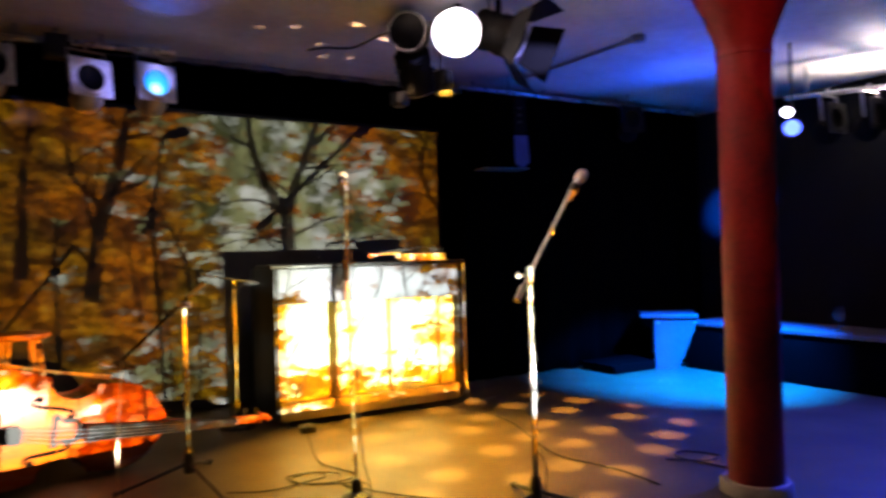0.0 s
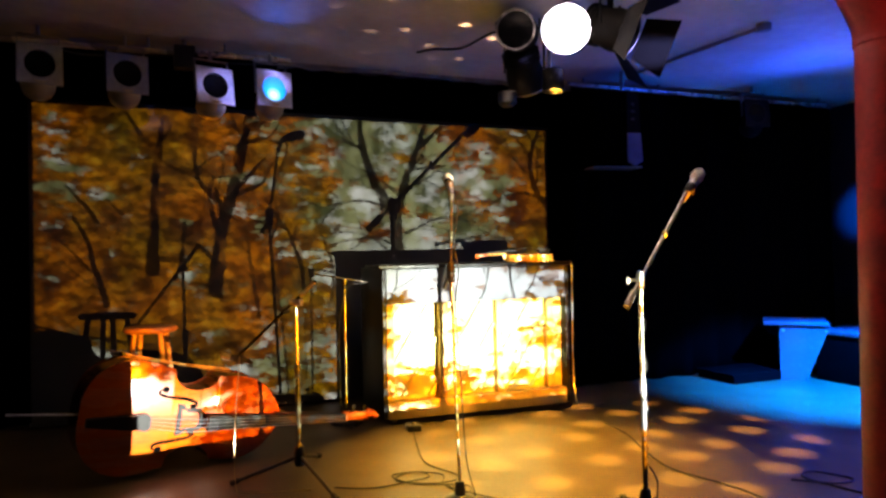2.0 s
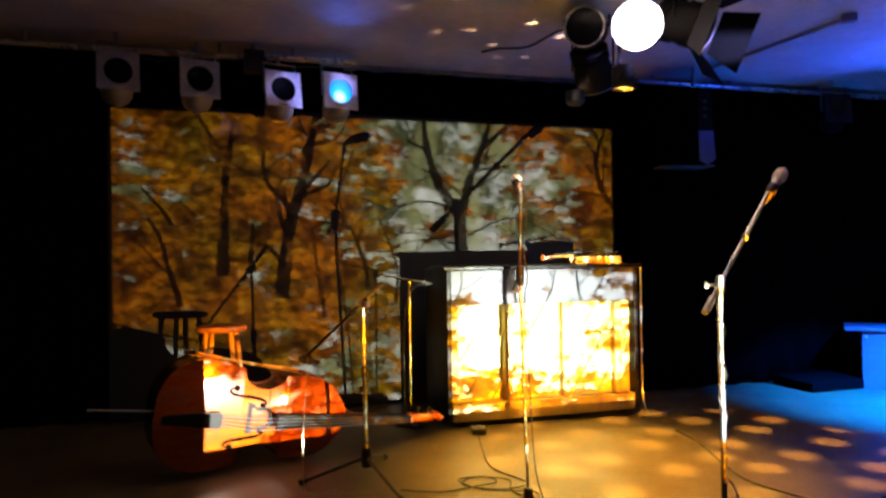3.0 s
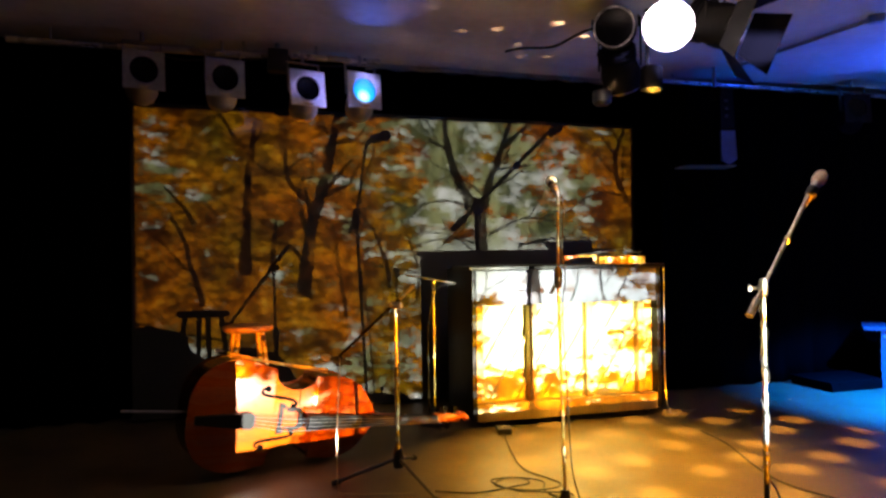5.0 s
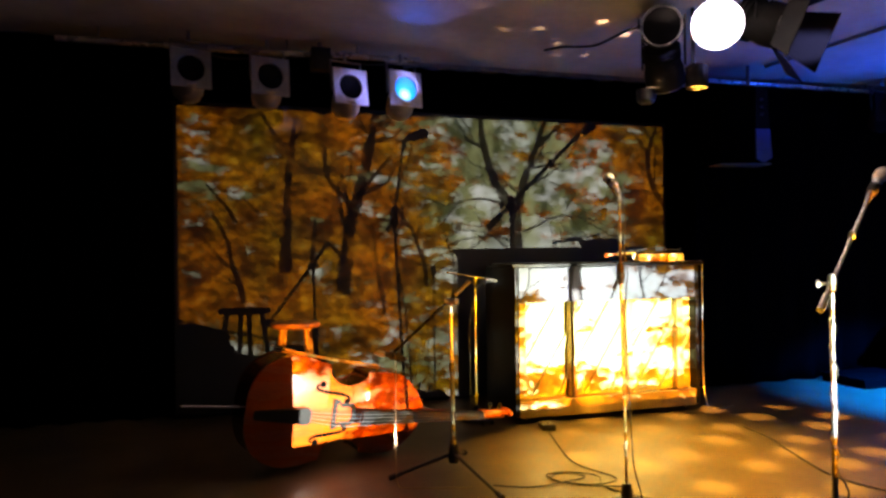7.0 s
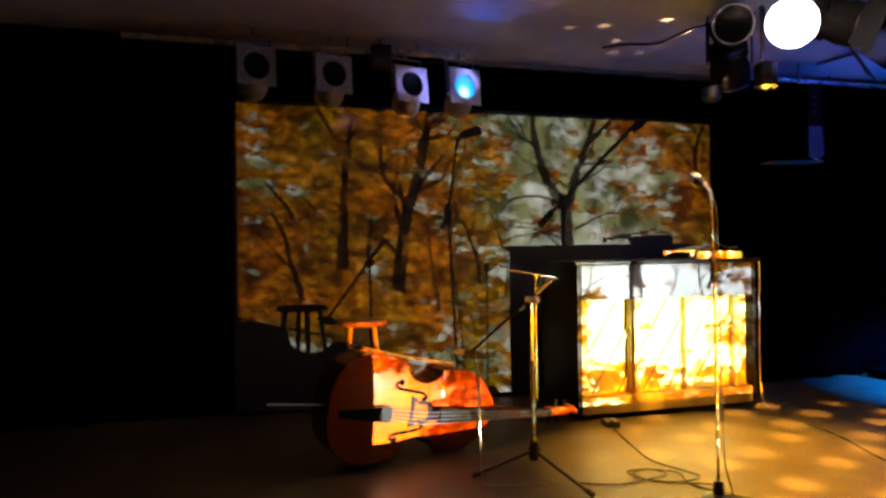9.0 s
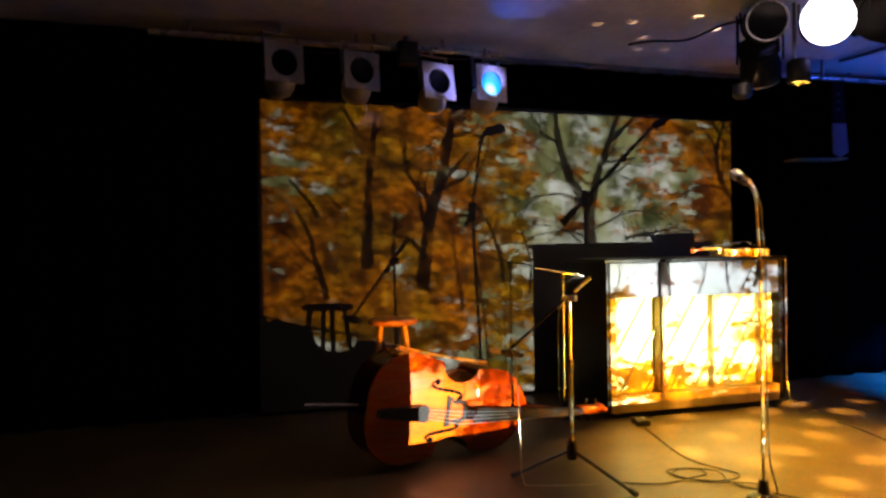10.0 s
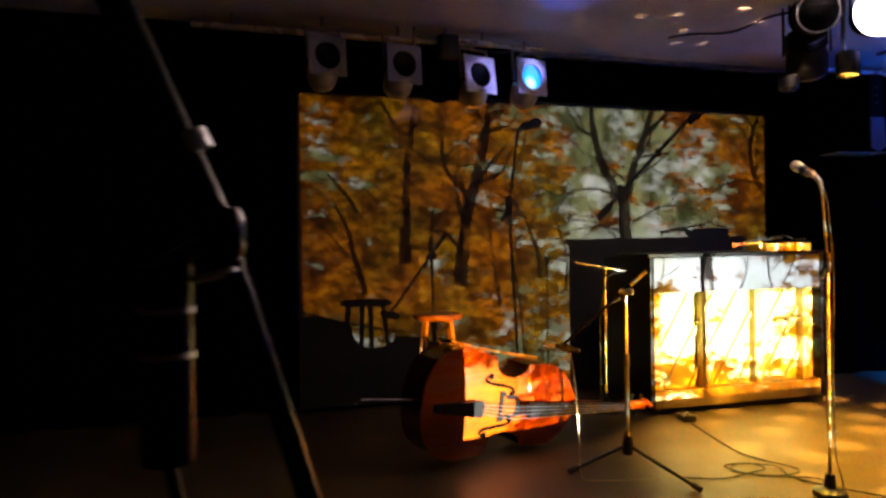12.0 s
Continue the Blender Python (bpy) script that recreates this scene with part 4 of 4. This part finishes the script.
def stage_can(at, yaw, tilt, plate, lens, label, shell=M_CAN):
    """A round stage lamp with a square gel frame: -y is its front."""
    m = STAGE @ Matrix.Translation(U(*at)) @ pose(0, 0, 0, 0, 0, yaw) @ pose(0, 0, 0, tilt, 0, 0)
    ob = thing("stage_lamp", m, label, "lamp", "round stage lamps on the pipe")
    bm = bmesh.new()
    r, h, k = 0.088, 0.128, 32
    out, inn, o2, i2 = [], [], [], []
    for i in range(k):
        a = 2 * math.pi * i / k
        c, s_ = math.cos(a), math.sin(a)
        q = h / max(abs(c), abs(s_))
        for lst, rr, y in ((out, q, -0.006), (inn, r, -0.006), (o2, q, 0.006), (i2, r, 0.006)):
            lst.append(bm.verts.new((rr * c, y, rr * s_)))
    for i in range(k):
        j = (i + 1) % k
        for p_, q_ in ((out, inn), (inn, i2), (i2, o2), (o2, out)):
            bm.faces.new((p_[i], p_[j], q_[j], q_[i]))
    bmesh.ops.recalc_face_normals(bm, faces=bm.faces[:])
    part("gel_frame", bm, plate, ob)
    turn = pose(0, 0.008, 0, -90, 0, 0)
    part("lens", b_lathe([(0, 0.012), (0.05, 0.008), (0.092, 0.0)], 28, turn), lens, ob)
    down_ = pose(0, 0.05, -0.03, -145, 0, 0)
    part("can", b_lathe([(0.096, 0.03), (0.1, 0.03), (0.1, 0.08), (0.098, 0.12), (0.08, 0.16), (0.045, 0.185), (0.0, 0.19)], 28, down_), shell, ob)
    for sg in (-1, 1):
        part("yoke_arm", b_box(0.006, 0.025, 0.22, (sg * 0.116, 0.06, 0.09), 0.002), M_STEEL, ob)
    part("yoke_bar", b_box(0.24, 0.025, 0.006, (0, 0.06, 0.2), 0.002), M_STEEL, ob)
    part("hook", b_rod((0, 0.06, 0.2), (0, 0.06, 0.27), 0.012), M_STEEL, ob)
    return ob


stage_can((-3.162, 4.113, 2.40), 14, -4, M_PLATE_SHADED, M_DARKLENS, "round metal stage lamp, unlit, its square frame coloured darker for shade")
stage_can((-2.729, 4.367, 2.375), 14, -4, M_PLATE_SHADED, M_DARKLENS, "round metal stage lamp, unlit, its square frame coloured darker for shade")
pc = stage_can((-2.28, 4.677, 2.343), 16, -8, M_PLATE, M_DARKLENS, "round metal stage lamp, unlit, with a white square frame")
stage_can((-1.955, 4.917, 2.358), 14, -4, M_PLATE, M_BLUELENS, "round metal stage lamp glowing blue behind a white frame")


bar2 = thing("lighting_bar", Matrix.Identity(4), "grey steel pipe carrying unlit stage lamps at the side", "pipe")
part("pipe", b_rod((2.95, 6.35, 2.42), (4.4, 5.55, 2.42), 0.02), M_STEEL, bar2)
for q_ in (0.1, 0.9):
    h_ = Vector((2.95, 6.35, 2.42)).lerp(Vector((4.4, 5.55, 2.42)), q_)
    part("hanger", b_rod(h_, (h_.x, h_.y, CEIL), 0.01), M_STEEL, bar2)
for q_ in (0.24, 0.42, 0.62, 0.82):
    h_ = Vector((2.9, 6.27, 2.19)).lerp(Vector((4.35, 5.47, 2.19)), q_)
    stage_can(tuple(h_), 0, -4, M_BLACK, M_DARKLENS, "round black stage lamp, unlit, hanging at the side", M_MATT)


stage_can((1.82, 7.1, 2.42), -10, -4, M_WOODBLACK, M_DARKLENS, "round black stage lamp, unlit, in the far corner", M_MATT)


def lantern(at, target, lit, label, doors=True, lens_r=0.113):
    """A black theatre lantern with barn doors; -z is its front."""
    ob = thing("lantern", look(at, target), label, "lantern", "black theatre lanterns")
    part("body", b_lathe([(0.115, 0.0), (0.125, 0.0), (0.125, 0.1), (0.11, 0.16), (0.11, 0.26), (0.07, 0.3), (0, 0.3)], 26), M_MATT, ob)
    part("lens", b_lathe([(0, -0.02), (lens_r * 0.5, -0.012), (lens_r, -0.002)], 30), lit, ob)
    if lens_r < 0.12:
        part("lens_ring", b_lathe([(0.112, -0.01), (0.119, -0.01), (0.119, 0.01), (0.114, 0.01)], 26), M_STEEL, ob)
    for z in (0.19, 0.22, 0.25):
        part("cooling_fin", b_lathe([(0.112, z - 0.004), (0.122, z - 0.004), (0.122, z + 0.004), (0.112, z + 0.004)], 22), M_MATT, ob)
    if doors:
        for k in range(4):
            m_ = Matrix.Rotation(k * math.pi / 2, 4, "Z") @ pose(0.13, 0, -0.01, 0, 52, 0)
            w = 0.24 if k % 2 == 0 else 0.2
            b_ = b_plate([(0.0, -w * 0.5), (0.0, w * 0.5), (0.2, w * 0.72), (0.2, -w * 0.72)], -0.0015, 0.0015)
            bmesh.ops.transform(b_, matrix=m_ @ pose(0, 0, 0, 90, 0, 0), verts=b_.verts[:])
            part("barn_door", b_, M_MATT, ob)
    inv = ob.matrix_world.inverted()
    for sg in (-1, 1):
        p0 = Vector((sg * 0.135, 0, 0.12))
        top = inv @ (Vector(at) + (ob.matrix_world.to_3x3() @ Vector((sg * 0.135, 0, 0.12))) + Vector((0, 0, CEIL - at[2] - 0.09)))
        part("yoke_arm", b_rod(p0, top, 0.007, None, 8), M_MATT, ob)
    a = Vector(at) + (ob.matrix_world.to_3x3() @ Vector((0, 0, 0.12)))
    part("clamp", b_rod(inv @ Vector((a.x, a.y, CEIL - 0.1)), inv @ Vector((a.x, a.y, CEIL)), 0.02), M_MATT, ob)
    return ob


# lens wider than the body: the lamp's glare is put into its radius
lantern((0.085, 4.40, 2.47), (-0.35, 0.2, 1.75), M_LAMP, "black theatre lantern, dazzling white, under the ceiling", False, 0.142)
lantern((0.44, 4.4, 2.42), (1.75, 3.7, 1.75), M_DARKLENS, "black theatre lantern with open barn doors, turned aside")
lantern((-0.17, 4.95, 2.27), (-0.04, 5.45, 1.62), M_DARKLENS, "black theatre lantern aimed at the piano", False)
lantern((-0.215, 4.5, 2.52), (-0.4, 0.2, 1.6), M_DARKLENS, "black theatre lantern, unlit, with a bright lens ring", False)

# two unseen lanterns, added only as bodies for the red and blue fills
lantern((0.64, 0.7, 2.5), (1.42, 3.5, 1.7), M_DARKLENS, "added black lantern as body of the red fill, out of view", False)
lantern((3.16, 4.7, 2.3), (2.6, 4.1, 0), M_DARKLENS, "added black lantern as body of the blue side fill, out of view", False)

# perforated disc that scatters the warm light in spots over the floor
GO = 0.1
gm = bpy.data.materials.new("spot_disc")
gm.use_nodes = True
nt = gm.node_tree
for nd in list(nt.nodes):
    nt.nodes.remove(nd)
go, gt, gc, gp, gv, gr = (nt.nodes.new(k) for k in ("ShaderNodeOutputMaterial", "ShaderNodeBsdfTransparent", "ShaderNodeTexCoord", "ShaderNodeMapping", "ShaderNodeTexVoronoi", "ShaderNodeValToRGB"))
gk = DOT.z / GO
gp.inputs["Scale"].default_value = (gk, gk, gk)
gp.inputs["Rotation"].default_value = (0, 0, 0.5)
gv.voronoi_dimensions = "2D"
gv.inputs["Scale"].default_value, gv.inputs["Randomness"].default_value = 2.55, 0.3
e = gr.color_ramp.elements
e[0].position, e[0].color = 0.0, (0.35, 0.3, 0.3, 1)
e[1].position, e[1].color = 0.26, (0.0, 0.0, 0.0, 1)
for pos, c in ((0.07, 0.45), (0.15, 1.0), (0.21, 0.8)):
    x = e.new(pos)
    x.color = (c, c, c, 1)
nt.links.new(gc.outputs["Object"], gp.inputs["Vector"])
nt.links.new(gp.outputs["Vector"], gv.inputs["Vector"])
nt.links.new(gv.outputs["Distance"], gr.inputs["Fac"])
nt.links.new(gr.outputs["Color"], gt.inputs[0])
nt.links.new(gt.outputs[0], go.inputs[0])
fx = thing("effect_light", Matrix.Translation(DOT + Vector((0, 0, -GO))), "small black effect light with a perforated disc", "lamp")
bm = bmesh.new()
bmesh.ops.create_circle(bm, cap_ends=True, segments=28, radius=0.058, matrix=pose(0.02, -0.005, 0.0015))
part("disc", bm, gm, fx, "perforated disc", False)
part("shade", b_lathe([(0.056, 0.0), (0.064, 0.0), (0.064, -0.02), (0.068, -0.02), (0.068, 0.11), (0.05, 0.125), (0.0, 0.125)], 28, pose(0.02, -0.005, 0)), M_MATT, fx)
part("bracket", b_rod((0, 0, 0.124), (0, 0, CEIL - DOT.z + GO), 0.012), M_BLACK, fx)

gm2 = gm.copy()
gm2.name = "fine_spot_disc"
for nd in gm2.node_tree.nodes:
    if nd.type == "MAPPING":
        nd.inputs["Scale"].default_value = (24, 24, 24)
    if nd.type == "TEX_VORONOI":
        nd.inputs["Scale"].default_value, nd.inputs["Randomness"].default_value = 2.3, 1.0
    if nd.type == "VALTORGB":
        nd.color_ramp.elements[0].color = (1, 1, 1, 1)
        for el, pos in zip(nd.color_ramp.elements, (0.0, 0.025, 0.045, 0.065, 0.09)):
            el.position = pos
# added light, no such fixture known: it only makes the ceiling's specks
fx2 = thing("effect_light", Matrix.Translation(UPDOT), "added small black cup with a lamp for the specks on the ceiling", "lamp")
bm = bmesh.new()
bmesh.ops.create_circle(bm, cap_ends=True, segments=28, radius=0.055, matrix=pose(0, 0, 0.02))
part("disc", bm, gm2, fx2, "perforated disc", False)
part("cup", b_lathe([(0.056, 0.02), (0.06, 0.02), (0.06, -0.05), (0.04, -0.07), (0, -0.07)], 24), M_BLACK, fx2)
part("bracket", b_tube([(0.0, 0.06, -0.03), (0.03, 0.12, 0.05), (0.0, 0.13, 0.3), (0.0, 0.13, CEIL - UPDOT.z)], 0.008, 8), M_BLACK, fx2)

# blue lamp on the far side
bl = thing("blue_lantern", look((2.62, 5.55, 2.03), (0.3, 0.4, 1.3)), "small stage lamp with a dazzling blue lens", "lamp")
part("body", b_lathe([(0.075, 0.0), (0.08, 0.0), (0.08, 0.16), (0.04, 0.2), (0, 0.2)], 20), M_BLACK, bl)
part("lens", b_lathe([(0, -0.01), (0.06, 0.004)], 20), M_BLUELAMP, bl)
part("bulb", b_lathe([(0, -0.03), (0.03, -0.02), (0.04, 0.0), (0.03, 0.02), (0, 0.03)], 16, pose(0.03, 0.12, 0.02)), M_LAMP, bl)
part("hanger", b_rod((0, 0.07, 0.1), (0, CEIL - 2.03, 0.1), 0.01), M_BLACK, bl)

# hanging loudspeaker
spk = thing("loudspeaker", STAGE @ pose(3.69, 5.1, -0.035, 0, 0, -10), "black loudspeaker box hanging from the ceiling", "loudspeaker")
part("cabinet", b_box(0.42, 0.34, 0.62, (-0.03, 0.0, 2.2), 0.01), M_CLOTH, spk)
# one plate split at the light's edge: shaded part above, blue-lit part below
part("side_plate", b_plate([(0.05, 2.17), (0.165, 2.17), (0.15, 2.5), (0.05, 2.5)], -0.185, -0.165), M_MATT, spk, "upper side plate with fixing slots, coloured dark for shade")
part("lower_plate", b_plate([(0.055, 1.93), (0.12, 1.895), (0.185, 1.94), (0.167, 2.165), (0.052, 2.165)], -0.188, -0.166), M_SPK_BLUELIT, spk, "lower side plate with the blue light in its colour")
for dz in (0.08, 0.14, 0.2):
    part("slot", b_box(0.03, 0.006, 0.02, (0.1, -0.186, 2.2 + dz), 0.002), M_BLACK, spk)
part("lower_lip", b_box(0.42, 0.2, 0.01, (-0.04, -0.1, 1.885), 0.003), M_STEEL, spk)
part("bracket", b_rod((0.1, 0, 2.5), (0.1, 0, CEIL + 0.034), 0.015), M_STEEL, spk)

pipe = thing("ceiling_pipe", Matrix.Identity(4), "thin grey pipe fixed along the ceiling", "pipe")
part("tube", b_rod((0.68, 6.3, CEIL - 0.02), (1.37, 5.3, CEIL - 0.02), 0.014), M_STEEL, pipe)
part("end_box", b_box(0.09, 0.07, 0.05, (1.4, 5.26, CEIL - 0.026), 0.008), M_STEEL, pipe)
tagged(part("ceiling_cable", b_tube([(-1.0, 5.3, CEIL - 0.02), (-0.85, 5.15, CEIL - 0.05), (-0.62, 5.0, CEIL - 0.1), (-0.4, 4.85, CEIL - 0.06), (-0.2, 4.72, CEIL - 0.08)], 0.008, 6), M_RUBBER), "black cable sagging under the ceiling", "cable", "cables")

# ---- red column ----
col = thing("column", pose(1.42, 3.5, 0), "round red painted column with a flared top", "column")
part("shaft", b_lathe([(0, 0.05), (0.124, 0.05), (0.122, 1.0), (0.12, 2.02), (0.126, 2.025), (0.126, 2.05), (0, 2.05)], 40), M_RED, col)
part("capital", b_lathe([(0.121, 2.045), (0.13, 2.1), (0.165, 2.2), (0.225, 2.34), (0.27, 2.45), (0.28, CEIL - 0.003), (0, CEIL - 0.003)], 40), M_RED, col)
part("base", b_lathe([(0, 0), (0.16, 0), (0.16, 0.045), (0.15, 0.058), (0, 0.06)], 40), M_CONCRETE, col, "worn pale base ring")

# ---- benches in the blue light ----
# riser flattened to fit the camera's view, its black stands for shade
riser = thing("stage_riser", STAGE, "low riser behind the small table, coloured black for shade", "riser")
part("front_panel", b_box(0.8, 0.02, 0.06, (5.12, 4.86, 0.032), 0.004), M_CLOTH, riser)
part("side_panel", b_box(0.02, 0.42, 0.06, (4.73, 5.08, 0.032), 0.004), M_CLOTH, riser)
part("top", b_box(0.82, 0.46, 0.02, (5.12, 5.08, 0.07), 0.004), M_CLOTH, riser)
bench = thing("bench", STAGE, "long low black bench with a pale top, along the side wall", "bench")
part("top", b_box(0.62, 3.7, 0.03, (5.83, 2.92, 0.425), 0.006), M_BENCH, bench)
part("front_panel", b_box(0.02, 3.6, 0.4, (5.55, 2.92, 0.205), 0.003), M_CLOTH, bench, "black front")
for n in (1.2, 2.9, 4.68):
    part("end_panel", b_box(0.55, 0.03, 0.405, (5.84, n, 0.205), 0.003), M_WOODBLACK, bench)
box_m = Matrix.Translation((2.04, 6.86, 0)) @ pose(0, 0, 0, 0, 0, -14)
box = thing("side_table", box_m, "low pale table with a tapered side panel", "table")
part("top", b_box(0.52, 0.5, 0.028, (0.0, 0.22, 0.5), 0.005), M_BENCH, box)
part("side_panel", b_plate([(-0.13, 0.001), (0.08, 0.001), (0.27, 0.485), (-0.13, 0.485)], 0.0, 0.03), M_BENCH, box)
part("back_panel", b_box(0.4, 0.03, 0.484, (0.06, 0.42, 0.243), 0.003), M_WOODBLACK, box)
for x in (-0.1, 0.24):
    part("bolt", b_rod((x, -0.008, 0.44), (x, 0.004, 0.44), 0.012, None, 10), M_STEEL, box)
gl = thing("wine_glass", STAGE @ pose(5.72, 3.35, 0.441), "empty clear glass standing on the bench", "glass")
part("bowl", b_lathe([(0, 0.085), (0.02, 0.088), (0.042, 0.12), (0.043, 0.16), (0.036, 0.2), (0.034, 0.2), (0.041, 0.16), (0.04, 0.122), (0.018, 0.092), (0, 0.089)], 24), GLASS, gl)
part("stem", b_lathe([(0, 0), (0.035, 0), (0.034, 0.003), (0.006, 0.008), (0.004, 0.05), (0.008, 0.086), (0, 0.086)], 24), GLASS, gl)

# ---- cables and small things on the floor ----
tagged(part("floor_cable", b_tube([(-0.95, 4.75, 0.006), (-0.85, 4.4, 0.006), (-0.72, 4.05, 0.006), (-0.5, 3.85, 0.006), (-0.62, 3.72, 0.007), (-0.82, 3.75, 0.006), (-0.78, 3.88, 0.008), (-0.6, 3.86, 0.01), (-0.55, 3.7, 0.006), (-0.3, 3.55, 0.006), (-0.05, 3.45, 0.006)], 0.0036, 6), M_RUBBER), "black cable curled on the floor before the piano", "cable", "cables")
tagged(part("floor_cable", b_tube([(-1.1, 3.6, 0.006), (-0.9, 3.62, 0.006), (-0.75, 3.74, 0.006), (-0.66, 3.83, 0.006), (-0.74, 3.9, 0.006), (-0.86, 3.82, 0.006), (-0.7, 3.68, 0.012), (-0.45, 3.72, 0.006), (-0.42, 3.6, 0.006)], 0.0034, 6), M_RUBBER), "black cable looped on the floor", "cable", "cables")
tagged(part("floor_cable", b_tube([(0.3, 5.1, 0.006), (0.42, 4.8, 0.006), (0.5, 4.4, 0.006), (0.6, 4.1, 0.006), (0.85, 3.85, 0.006), (1.0, 3.6, 0.006)], 0.005, 6), M_RUBBER), "black cable running across the floor", "cable", "cables")
tagged(part("floor_cable", b_tube([(1.5, 3.75, 0.006), (1.35, 3.9, 0.006), (1.22, 4.05, 0.006), (1.3, 4.15, 0.006), (1.45, 4.05, 0.006), (1.35, 3.95, 0.012), (1.15, 4.0, 0.006)], 0.006, 6), M_RUBBER), "black cable coiled on the floor by the column", "cable", "cables")
tagged(part("piano_cable", b_tube([W(3.0, 4.7, 1.09), W(3.012, 4.685, 1.05), W(3.008, 4.68, 0.6), W(3.012, 4.68, 0.2), W(3.03, 4.66, 0.03), W(3.1, 4.66, 0.006), W(3.3, 4.72, 0.006)], 0.0035, 6), M_STEEL), "thin grey cable hanging down the piano's side", "cable", "cables")
ped = thing("foot_pedal", pose(-0.96, 4.8, 0, 0, 0, 20), "small black foot switch on the floor", "pedal")
part("case", b_box(0.09, 0.12, 0.04, (0, 0, 0.02), 0.006), M_BLACK, ped)
part("button", b_rod((0, -0.03, 0.038), (0, -0.03, 0.055), 0.012), M_STEEL, ped)
